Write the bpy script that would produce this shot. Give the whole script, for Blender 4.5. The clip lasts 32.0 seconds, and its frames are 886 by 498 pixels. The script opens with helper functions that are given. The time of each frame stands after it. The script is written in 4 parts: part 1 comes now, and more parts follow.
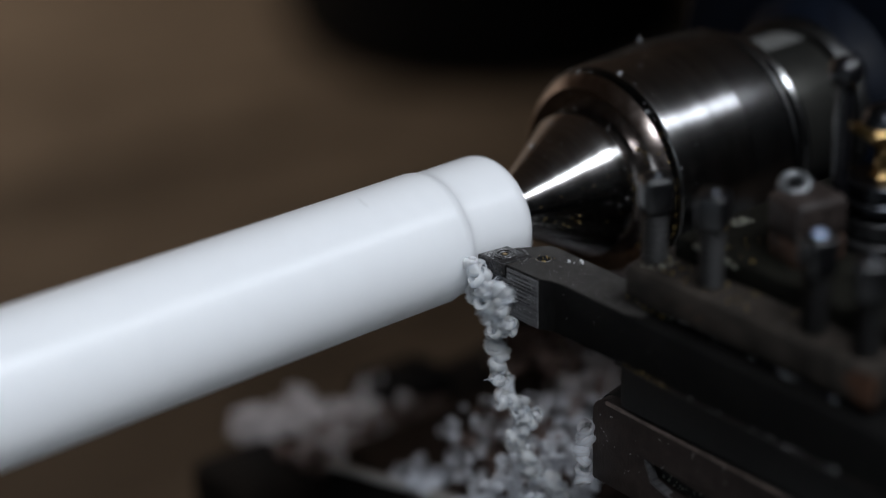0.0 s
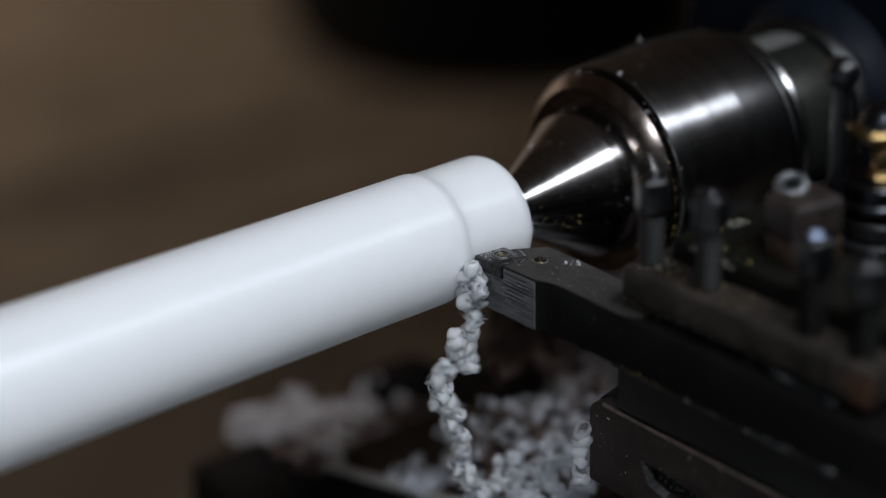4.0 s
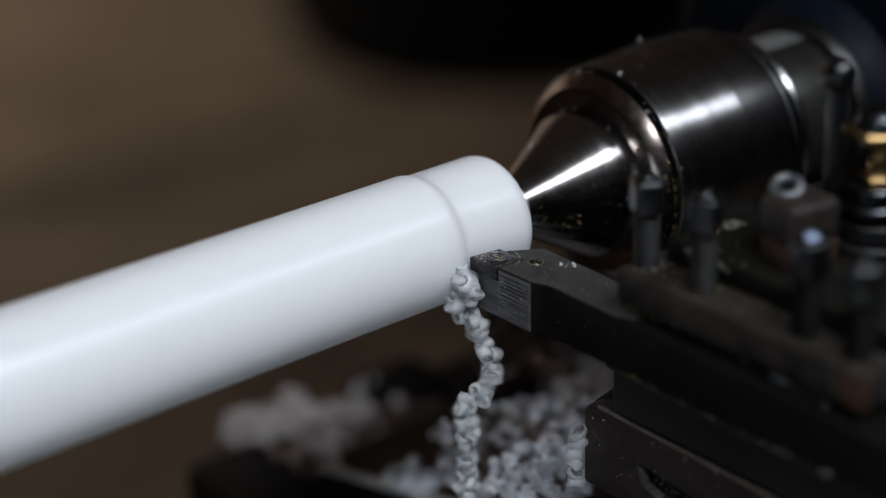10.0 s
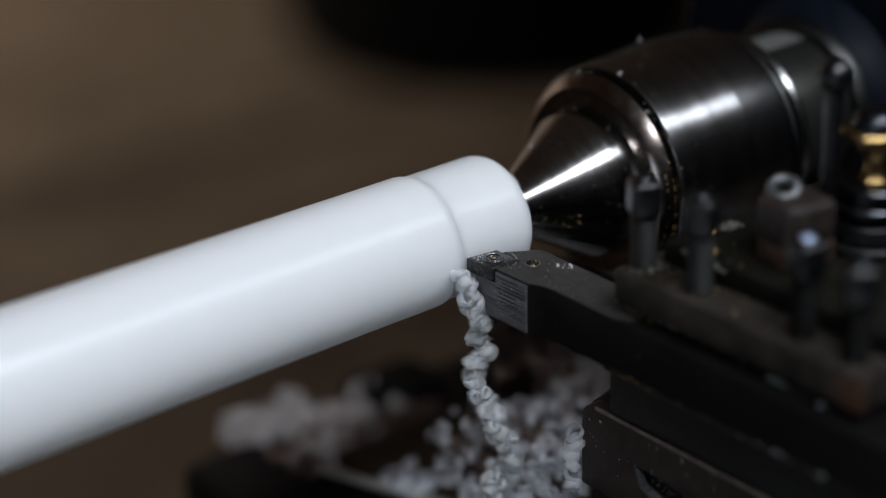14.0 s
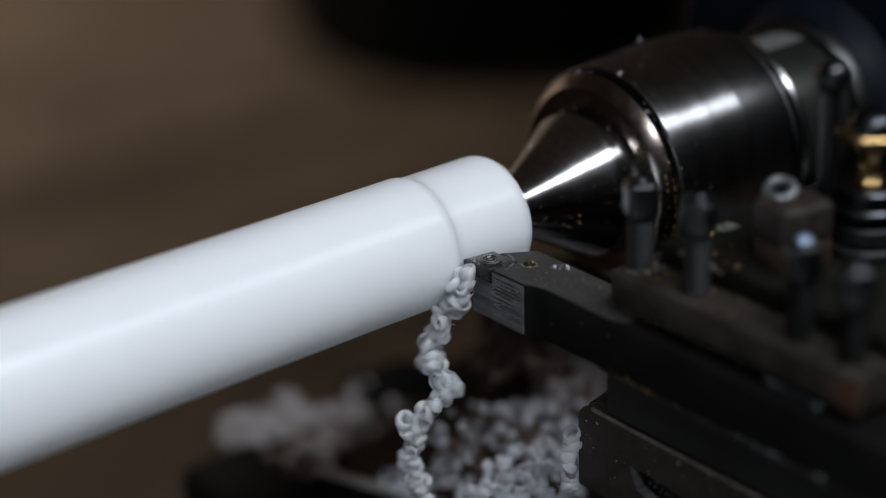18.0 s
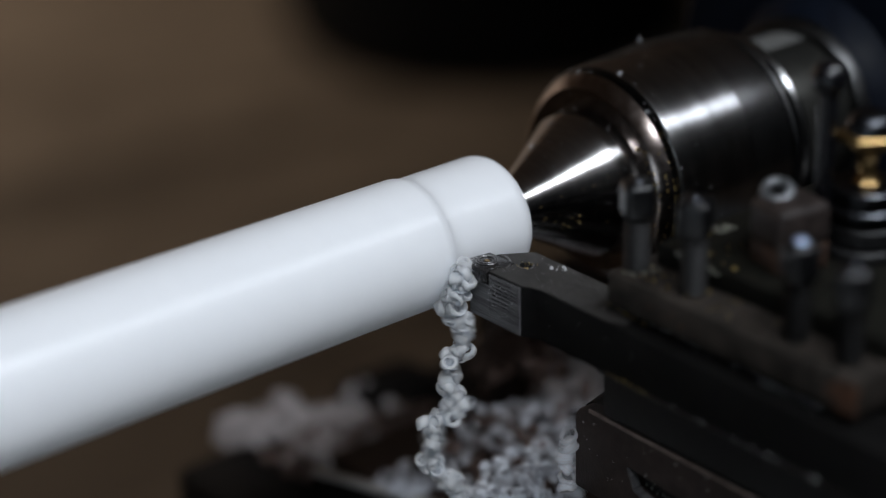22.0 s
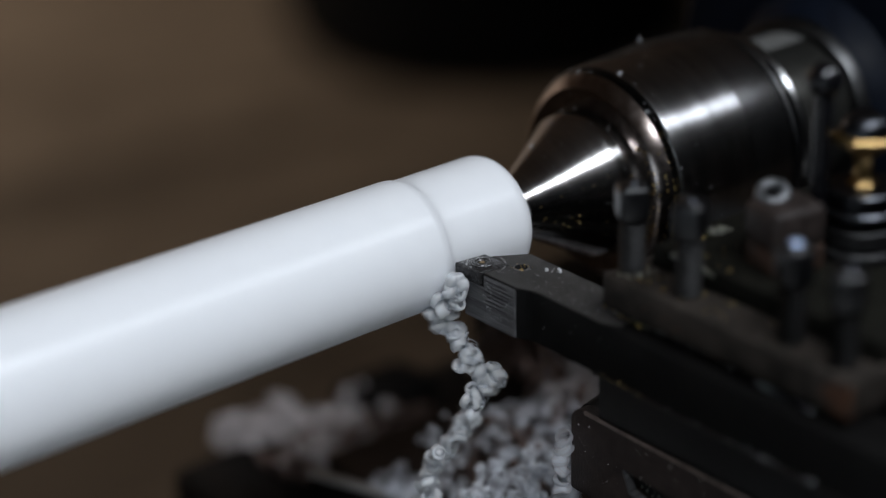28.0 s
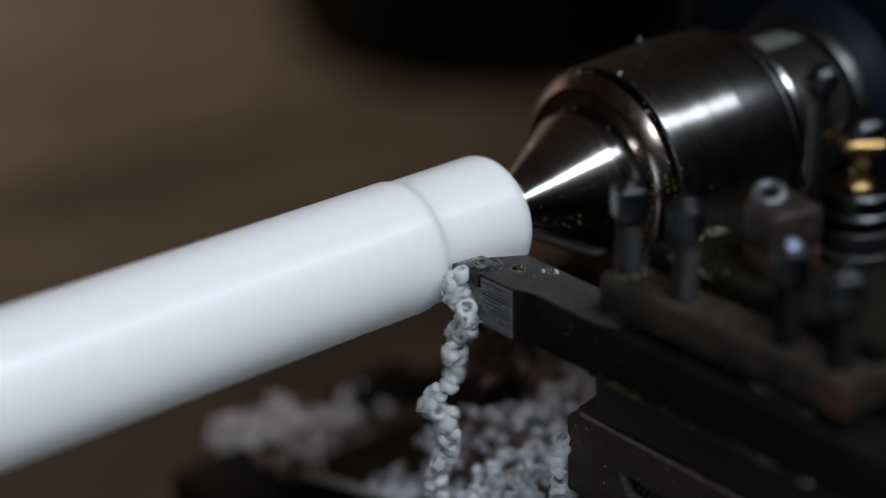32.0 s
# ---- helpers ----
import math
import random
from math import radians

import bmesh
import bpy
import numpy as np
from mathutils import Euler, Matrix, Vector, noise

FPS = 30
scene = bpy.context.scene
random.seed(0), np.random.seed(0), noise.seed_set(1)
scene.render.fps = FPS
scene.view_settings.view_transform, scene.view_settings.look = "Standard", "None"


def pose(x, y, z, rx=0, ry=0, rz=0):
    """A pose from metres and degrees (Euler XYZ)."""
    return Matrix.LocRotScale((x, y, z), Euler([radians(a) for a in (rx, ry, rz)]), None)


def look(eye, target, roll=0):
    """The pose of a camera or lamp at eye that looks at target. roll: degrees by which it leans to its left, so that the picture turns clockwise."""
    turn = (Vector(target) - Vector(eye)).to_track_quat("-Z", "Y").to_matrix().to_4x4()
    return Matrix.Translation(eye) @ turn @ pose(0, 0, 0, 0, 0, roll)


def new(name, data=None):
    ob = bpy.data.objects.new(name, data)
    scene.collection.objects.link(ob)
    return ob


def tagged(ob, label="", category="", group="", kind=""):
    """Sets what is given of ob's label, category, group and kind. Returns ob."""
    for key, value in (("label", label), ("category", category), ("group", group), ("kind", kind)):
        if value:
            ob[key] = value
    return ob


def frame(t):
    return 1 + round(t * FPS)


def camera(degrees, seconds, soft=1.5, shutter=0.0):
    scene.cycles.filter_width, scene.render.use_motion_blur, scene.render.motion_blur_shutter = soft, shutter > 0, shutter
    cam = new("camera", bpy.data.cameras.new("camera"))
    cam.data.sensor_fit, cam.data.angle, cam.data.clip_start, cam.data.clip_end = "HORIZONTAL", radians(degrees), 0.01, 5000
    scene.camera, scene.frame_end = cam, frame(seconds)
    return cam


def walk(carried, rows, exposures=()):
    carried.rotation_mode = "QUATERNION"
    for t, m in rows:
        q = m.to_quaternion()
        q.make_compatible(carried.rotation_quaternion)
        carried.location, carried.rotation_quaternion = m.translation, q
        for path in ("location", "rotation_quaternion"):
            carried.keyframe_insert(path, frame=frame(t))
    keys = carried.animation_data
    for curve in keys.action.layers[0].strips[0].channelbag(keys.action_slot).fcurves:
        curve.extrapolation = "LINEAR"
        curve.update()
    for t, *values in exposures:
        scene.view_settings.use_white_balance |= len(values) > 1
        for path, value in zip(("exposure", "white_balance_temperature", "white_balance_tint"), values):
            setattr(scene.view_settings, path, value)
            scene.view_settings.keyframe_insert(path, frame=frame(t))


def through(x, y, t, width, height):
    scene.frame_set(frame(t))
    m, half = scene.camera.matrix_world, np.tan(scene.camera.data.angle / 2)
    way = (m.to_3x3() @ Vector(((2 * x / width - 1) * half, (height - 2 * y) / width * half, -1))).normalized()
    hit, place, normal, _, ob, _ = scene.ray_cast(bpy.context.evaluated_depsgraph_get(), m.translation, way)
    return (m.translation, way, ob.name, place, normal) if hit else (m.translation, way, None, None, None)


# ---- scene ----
SECONDS = 32.0
cam = camera(25.15, SECONDS, soft=1.25, shutter=0.6)
EYE, AIM, LEAN = (-0.20161, -0.26319, 0.14926), (0.0028, -0.00684, 0.0006), -1.61
walk(cam, [(0, look(EYE, AIM, LEAN)), (SECONDS, look(EYE, AIM, LEAN))])
cam.data.dof.use_dof = True
cam.data.dof.focus_distance = 0.359
cam.data.dof.aperture_fstop = 5.5

# ---- light ----
world = bpy.data.worlds.new("world")
world.use_nodes = True
scene.world = world
back = world.node_tree.nodes["Background"]
back.inputs["Color"].default_value = (0.62, 0.78, 1.0, 1)
back.inputs["Strength"].default_value = 0.03
scene.view_settings.exposure = 0.0


def area(name, at, aim, long, wide, watts, colour):
    lamp = bpy.data.lights.new(name, "AREA")
    lamp.shape, lamp.size, lamp.size_y = "RECTANGLE", long, wide
    lamp.energy, lamp.color = watts, colour
    new(name, lamp).matrix_world = look(at, aim)


BAR_AT, BAR_AIM = (-0.09, -0.345, 0.50), (-0.09, 0.0, 0.0)
DIM_AT, DIM_AIM = (0.41, -0.345, 0.50), (0.41, 0.0, 0.0)
area("work_light", BAR_AT, BAR_AIM, 0.48, 0.10, 3.45, (0.85, 0.91, 1.0))
# dimmer strip added for the weak streak on the steel body
area("dim_streak_light", DIM_AT, DIM_AIM, 0.44, 0.10, 0.95, (0.85, 0.91, 1.0))
# added fill for the floor and back wall, turned away from the cone
HANG_AT, HANG_AIM = (0.1, 3.4, 0.9), (0.4, 4.0, -0.4)
area("floor_fill_light", HANG_AT, HANG_AIM, 2.0, 1.0, 36.0, (1.0, 0.92, 0.85))
# added bluish fill for the sides that face left
area("left_fill_light", (-3.14, -1.6, 0.15), (0.0, -0.1, 0.0), 1.2, 1.0, 8.5, (0.72, 0.86, 1.0))

# travel of the carriage along the bed, and turns of the spindle
FEED, T_REF, TURNS = 0.00019, 13.0, 1.985


# ---- materials ----
def material(name, colour, rough=0.5, metal=0.0, second=None, grain=400.0, amount=0.5, bump=0.0, bump_scale=None,
             rough_var=0.1, stretch=(1, 1, 1), coat=0.0, through=0.0, spec=0.5):
    m = bpy.data.materials.new(name)
    m.use_nodes = True
    nt = m.node_tree
    n, l = nt.nodes, nt.links
    b = n["Principled BSDF"]
    b.inputs["Metallic"].default_value = metal
    b.inputs["Specular IOR Level"].default_value = spec
    b.inputs["Coat Weight"].default_value = coat
    tc, mp = n.new("ShaderNodeTexCoord"), n.new("ShaderNodeMapping")
    mp.inputs["Scale"].default_value = stretch
    l.new(tc.outputs["Object"], mp.inputs["Vector"])
    big, fine = n.new("ShaderNodeTexNoise"), n.new("ShaderNodeTexNoise")
    big.inputs["Scale"].default_value, big.inputs["Detail"].default_value = grain * 0.12, 3
    fine.inputs["Scale"].default_value, fine.inputs["Detail"].default_value = grain, 6
    l.new(mp.outputs[0], big.inputs["Vector"])
    l.new(mp.outputs[0], fine.inputs["Vector"])
    mix = n.new("ShaderNodeMath")
    mix.operation = "MULTIPLY_ADD"
    mix.inputs[1].default_value = 0.5
    l.new(big.outputs["Fac"], mix.inputs[0])
    half = n.new("ShaderNodeMath")
    half.operation = "MULTIPLY"
    half.inputs[1].default_value = 0.5
    l.new(fine.outputs["Fac"], half.inputs[0])
    l.new(half.outputs[0], mix.inputs[2])
    ramp = n.new("ShaderNodeValToRGB")
    second = second or tuple(c * (1 - amount) for c in colour)
    ramp.color_ramp.elements[0].position, ramp.color_ramp.elements[1].position = 0.36, 0.62
    ramp.color_ramp.elements[0].color, ramp.color_ramp.elements[1].color = (*second, 1), (*colour, 1)
    l.new(mix.outputs[0], ramp.inputs[0])
    l.new(ramp.outputs[0], b.inputs["Base Color"])
    if through:
        tr, blend = n.new("ShaderNodeBsdfTranslucent"), n.new("ShaderNodeMixShader")
        blend.inputs[0].default_value = through
        l.new(ramp.outputs[0], tr.inputs["Color"])
        l.new(b.outputs[0], blend.inputs[1])
        l.new(tr.outputs[0], blend.inputs[2])
        l.new(blend.outputs[0], n["Material Output"].inputs["Surface"])
    rr = n.new("ShaderNodeMapRange")
    rr.inputs["To Min"].default_value, rr.inputs["To Max"].default_value = max(0.02, rough - rough_var), min(1, rough + rough_var)
    l.new(fine.outputs["Fac"], rr.inputs["Value"])
    l.new(rr.outputs[0], b.inputs["Roughness"])
    if bump:
        bn, bt = n.new("ShaderNodeBump"), n.new("ShaderNodeTexNoise")
        bt.inputs["Scale"].default_value, bt.inputs["Detail"].default_value = bump_scale or grain * 2, 4
        l.new(mp.outputs[0], bt.inputs["Vector"])
        bn.inputs["Strength"].default_value, bn.inputs["Distance"].default_value = bump, 0.0004
        l.new(bt.outputs["Fac"], bn.inputs["Height"])
        l.new(bn.outputs[0], b.inputs["Normal"])
    return m


PLASTIC = material("white_plastic", (0.905, 0.915, 0.925), 0.29, amount=0.02, grain=300, through=0.1, rough_var=0.008, spec=0.5)
STEEL = material("turned_steel", (0.30, 0.298, 0.297), 0.20, 1.0, amount=0.3, grain=2600, rough_var=0.07, stretch=(1, 0.06, 0.06), bump=0.08, bump_scale=5000)
MATTSTEEL = material("matt_turned_steel", (0.22, 0.217, 0.217), 0.24, 1.0, amount=0.15, grain=2600, rough_var=0.06, stretch=(1, 0.03, 0.03), bump=0.06, bump_scale=5000)
soft = PLASTIC.node_tree.nodes["Principled BSDF"].inputs
soft["Subsurface Weight"].default_value = 0.7
soft["Subsurface Radius"].default_value = (1.0, 1.0, 1.0)
soft["Subsurface Scale"].default_value = 0.006
NOSE = material("dull_machined_ring", (0.075, 0.075, 0.075), 0.38, 1.0, amount=0.2, grain=900)
QUILL = material("dull_olive_steel", (0.10, 0.098, 0.088), 0.36, 0.9, amount=0.2, grain=1800, rough_var=0.08, stretch=(1, 0.1, 0.1))
POLISHED = material("hardened_steel", (0.34, 0.33, 0.325), 0.16, 1.0, amount=0.3, grain=1800, rough_var=0.07, stretch=(1, 0.1, 0.1), bump=0.04, bump_scale=4000)
BROWNTINT = material("brown_tinted_steel", (0.29, 0.245, 0.225), 0.22, 1.0, (0.18, 0.145, 0.125), grain=500, rough_var=0.1)
BLACKED = material("blackened_steel", (0.0125, 0.012, 0.0122), 0.42, 0.0, (0.006, 0.006, 0.006), grain=700, bump=0.3, bump_scale=2600, spec=0.3)
BOLTBLACK = material("black_bolt_steel", (0.004, 0.004, 0.0045), 0.32, 0.0, amount=0.4, grain=900, bump=0.2, spec=0.42)
KNOBBLACK = material("glossy_black_knob", (0.004, 0.004, 0.005), 0.25, 0.0, amount=0.3, grain=600, spec=0.5)
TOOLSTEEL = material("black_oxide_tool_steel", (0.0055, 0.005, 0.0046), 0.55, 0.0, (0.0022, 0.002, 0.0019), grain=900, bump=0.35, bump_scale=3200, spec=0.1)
LITWORNTOP = material("lit_dusty_worn_steel", (0.050, 0.047, 0.043), 0.5, 0.0, (0.018, 0.0165, 0.015), grain=600, bump=0.35, bump_scale=3000, spec=0.2)
MILLED = material("milled_tool_steel", (0.16, 0.155, 0.157), 0.38, 0.3, (0.03, 0.029, 0.03), grain=1500, stretch=(0.07, 0.5, 2.2), bump=0.6, bump_scale=3000)
GLINTRIM = material("rim_glint_steel", (0.34, 0.33, 0.33), 0.3, 0.9, (0.03, 0.03, 0.03), grain=1600, bump=0.3)
EDGEGLINT = material("edge_highlight_tone", (0.27, 0.21, 0.18), 0.45, 0.0, (0.06, 0.045, 0.04), grain=420, bump=0.2, spec=0.4)
FOOTRUST = material("rust_browned_steel", (0.062, 0.034, 0.022), 0.65, 0.0, (0.016, 0.012, 0.010), grain=260, bump=0.4, bump_scale=1600, spec=0.2)
GIBSTEEL = material("rubbed_gib_steel", (0.62, 0.60, 0.57), 0.45, 0.3, (0.36, 0.33, 0.30), grain=300, stretch=(0.1, 1, 1))
CARBIDE = material("coated_carbide", (0.05, 0.047, 0.047), 0.26, 0.5, (0.02, 0.019, 0.019), grain=1500, bump=0.3)
IRON = material("oily_cast_iron", (0.013, 0.0110, 0.0098), 0.55, 0.0, (0.005, 0.0044, 0.004), grain=300, bump=0.35, bump_scale=1500, spec=0.07)
BROWNIRON = material("brown_stained_iron", (0.034, 0.021, 0.016), 0.6, 0.0, (0.008, 0.006, 0.005), grain=120, bump=0.35, bump_scale=1500, spec=0.2)
PADIRON = material("olive_black_iron", (0.010, 0.0096, 0.0072), 0.6, 0.0, (0.004, 0.0038, 0.0032), grain=260, bump=0.35, bump_scale=1800, spec=0.06)
RUSTY = material("rust_stained_iron", (0.040, 0.033, 0.0275), 0.6, 0.0, (0.009, 0.0082, 0.0072), grain=260, bump=0.35, bump_scale=1500, spec=0.06)
RUST = material("rust_patch", (0.085, 0.037, 0.018), 0.7, 0.0, (0.03, 0.017, 0.012), grain=420, bump=0.5, bump_scale=1800, spec=0.2)
DARKSTEEL = material("dull_steel", (0.06, 0.063, 0.07), 0.32, 1.0, amount=0.4, grain=900, rough_var=0.1)
SATIN = material("satin_chrome", (0.30, 0.30, 0.285), 0.5, 0.7, amount=0.08, grain=900, rough_var=0.05)
BLUEGLINT = material("blue_highlight_tone", (0.50, 0.62, 0.85), 0.35, 0.6, amount=0.2, grain=900)
RINGSTEEL = material("worn_screw_steel", (0.24, 0.25, 0.26), 0.4, 0.6, (0.02, 0.02, 0.02), grain=700, rough_var=0.1)
BRASS = material("brass", (0.46, 0.31, 0.13), 0.34, 1.0, (0.22, 0.14, 0.06), grain=500)
IRONGREY = material("worn_grey_iron", (0.040, 0.030, 0.0265), 0.45, 0.0, (0.018, 0.0138, 0.0122), grain=500, bump=0.3, bump_scale=2200, spec=0.25)
FLANGE = material("dull_grey_flange_steel", (0.019, 0.0185, 0.018), 0.5, 0.0, (0.012, 0.0115, 0.0115), grain=500, bump=0.3, bump_scale=2200, spec=0.25)
BLUEPAINT = material("dark_blue_paint", (0.004, 0.0065, 0.013), 0.55, 0.0, amount=0.5, grain=300, bump=0.3, bump_scale=900, spec=0.12)
WOOD = material("brown_floor_wood", (0.238, 0.181, 0.128), 0.7, 0.0, (0.025, 0.0185, 0.0128), grain=75, stretch=(0.13, 1.0, 1.0), bump=0.15, bump_scale=60, spec=0.1)
BENCHWOOD = material("bench_wood", (0.040, 0.029, 0.021), 0.6, 0.0, (0.022, 0.015, 0.011), grain=60, stretch=(0.07, 1.0, 1.0), bump=0.15, bump_scale=120, spec=0.1)
BLACKPLASTIC = material("black_plastic", (0.003, 0.003, 0.003), 0.7, 0.0, amount=0.4, grain=90, spec=0.15)
WALLPAINT = material("dark_grey_wall_paint", (0.10, 0.098, 0.096), 0.8, 0.0, amount=0.15, grain=30, bump=0.1)
CEILING = material("pale_ceiling_paint", (0.68, 0.58, 0.50), 0.8, 0.0, amount=0.12, grain=30, bump=0.1)
BOUNCEPALE = material("pale_bounce_surface", (0.84, 0.84, 0.82), 0.6, 0.0, (0.70, 0.70, 0.68), grain=60, bump=0.1)
LAMPWHITE = material("lamp_housing", (0.75, 0.75, 0.75), 0.4, 0.0, amount=0.05, grain=60)
BRASSDUST = material("brass_swarf", (0.60, 0.42, 0.15), 0.32, 1.0, (0.22, 0.17, 0.08), grain=900)


def curl_material(name, colour, through, clear):
    """Thin shaved plastic film: part of the light is scattered through it, part passes straight."""
    m = bpy.data.materials.new(name)
    m.use_nodes = True
    n, l = m.node_tree.nodes, m.node_tree.links
    b, out = n["Principled BSDF"], n["Material Output"]
    tex = n.new("ShaderNodeTexNoise")
    tex.inputs["Scale"].default_value, tex.inputs["Detail"].default_value = 900, 4
    ramp = n.new("ShaderNodeValToRGB")
    ramp.color_ramp.elements[0].color = (*[c * 0.9 for c in colour], 1)
    ramp.color_ramp.elements[1].color = (*colour, 1)
    l.new(tex.outputs["Fac"], ramp.inputs[0])
    l.new(ramp.outputs[0], b.inputs["Base Color"])
    b.inputs["Roughness"].default_value = 0.3
    tr, cl = n.new("ShaderNodeBsdfTranslucent"), n.new("ShaderNodeBsdfTransparent")
    mix, mix2 = n.new("ShaderNodeMixShader"), n.new("ShaderNodeMixShader")
    l.new(ramp.outputs[0], tr.inputs["Color"])
    mix.inputs[0].default_value, mix2.inputs[0].default_value = through, clear
    l.new(b.outputs[0], mix.inputs[1])
    l.new(tr.outputs[0], mix.inputs[2])
    l.new(mix.outputs[0], mix2.inputs[1])
    l.new(cl.outputs[0], mix2.inputs[2])
    l.new(mix2.outputs[0], out.inputs["Surface"])
    return m


CURL = curl_material("plastic_curl", (0.885, 0.935, 1.0), 0.0, 0.33)
milk = CURL.node_tree.nodes["Principled BSDF"].inputs
milk["Subsurface Weight"].default_value = 1.0
milk["Subsurface Radius"].default_value = (0.9, 0.95, 1.0)
milk["Subsurface Scale"].default_value = 0.0030
milk["Roughness"].default_value = 0.42
FILM = curl_material("clear_plastic_film", (0.93, 0.96, 1.0), 0.5, 0.4)
GREYCURL = curl_material("grey_curl", (0.76, 0.765, 0.79), 0.4, 0.12)
PALECURL = curl_material("greyish_curl", (0.95, 0.965, 1.0), 0.45, 0.10)
BROWNCURL = curl_material("dark_brown_curl", (0.19, 0.125, 0.10), 0.25, 0.1)
OLDCURL = curl_material("settled_curl", (0.72, 0.66, 0.64), 0.35, 0.10)
CLEARCURL = curl_material("clear_curl", (0.93, 0.90, 0.91), 0.45, 0.42)
GREYDUST = curl_material("oily_dust", (0.34, 0.34, 0.28), 0.2, 0.1)
DUST = curl_material("plastic_dust", (0.7, 0.7, 0.7), 0.2, 0.1)


# ---- mesh helpers ----
def mesh_object(name, bm, mat, smooth=True, crease=32):
    me = bpy.data.meshes.new(name)
    bmesh.ops.recalc_face_normals(bm, faces=bm.faces)
    bm.to_mesh(me)
    bm.free()
    if smooth:
        for f in me.polygons:
            f.use_smooth = True
        me.set_sharp_from_angle(angle=radians(crease))
    me.materials.append(mat)
    return new(name, me)


def part(name, bm, mat, parent, label="", smooth=True):
    ob = mesh_object(name, bm, mat, smooth)
    ob.parent = parent
    if label:
        tagged(ob, label)
    return ob


def thing(name, label, category, at=(0, 0, 0), group="", kind=""):
    ob = new(name)
    ob.empty_display_size = 0.01
    ob.matrix_world = Matrix.Translation(at)
    return tagged(ob, label, category, group, kind)


def box(x0, x1, y0, y1, z0, z1, bevel=0.0, seg=2, bm=None):
    own = bmesh.new()
    bmesh.ops.create_cube(own, size=1, matrix=Matrix.Translation(((x0 + x1) / 2, (y0 + y1) / 2, (z0 + z1) / 2)) @ Matrix.Diagonal((x1 - x0, y1 - y0, z1 - z0, 1)))
    if bevel:
        bmesh.ops.bevel(own, geom=list(own.edges), offset=bevel, segments=seg, affect="EDGES", profile=0.5)
    return own if bm is None else merge(bm, own)


def merge(bm, other, m=None):
    if m is not None:
        other.transform(m)
    me = bpy.data.meshes.new("tmp")
    other.to_mesh(me)
    other.free()
    bm.from_mesh(me)
    bpy.data.meshes.remove(me)
    return bm


def prism(outline, z0, z1, bevel=0.0, seg=2, only_z=False):
    """A plate with the given outline (x, y), from z0 to z1."""
    bm = bmesh.new()
    lo = [bm.verts.new((x, y, z0)) for x, y in outline]
    hi = [bm.verts.new((x, y, z1)) for x, y in outline]
    k = len(outline)
    bm.faces.new(lo)
    bm.faces.new(hi)
    for i in range(k):
        bm.faces.new((lo[i], lo[(i + 1) % k], hi[(i + 1) % k], hi[i]))
    bmesh.ops.recalc_face_normals(bm, faces=bm.faces)
    if bevel:
        edges = [e for e in bm.edges if not only_z or abs(e.verts[0].co.z - e.verts[1].co.z) > 1e-6]
        bmesh.ops.bevel(bm, geom=edges, offset=bevel, segments=seg, affect="EDGES", profile=0.5)
    return bm


def turned(profile, seg=96, axis="X", close=True):
    """A body of revolution from (along, radius) pairs."""
    bm = bmesh.new()
    rings = []
    for a, r in profile:
        ring = []
        for i in range(seg):
            t = 2 * math.pi * i / seg
            c, s = r * math.cos(t), r * math.sin(t)
            ring.append(bm.verts.new((a, c, s) if axis == "X" else (c, s, a)))
        rings.append(ring)
    for p, q in zip(rings, rings[1:]):
        for i in range(seg):
            bm.faces.new((p[i], p[(i + 1) % seg], q[(i + 1) % seg], q[i]))
    if close:
        bm.faces.new(rings[0])
        bm.faces.new(rings[-1])
    bmesh.ops.recalc_face_normals(bm, faces=bm.faces)
    return bm


def arc_profile(a0, r0, a1, r1, n=6, bulge=1):
    """A quarter round between two profile points."""
    out = []
    for i in range(n + 1):
        t = math.pi / 2 * i / n
        if bulge > 0:
            out.append((a0 + (a1 - a0) * math.sin(t), r1 + (r0 - r1) * math.cos(t)))
        else:
            out.append((a0 + (a1 - a0) * (1 - math.cos(t)), r0 + (r1 - r0) * math.sin(t)))
    return out


def hexagon(radius, turn=0.0, n=6, at=(0, 0)):
    return [(at[0] + radius * math.cos(2 * math.pi * i / n + turn), at[1] + radius * math.sin(2 * math.pi * i / n + turn)) for i in range(n)]


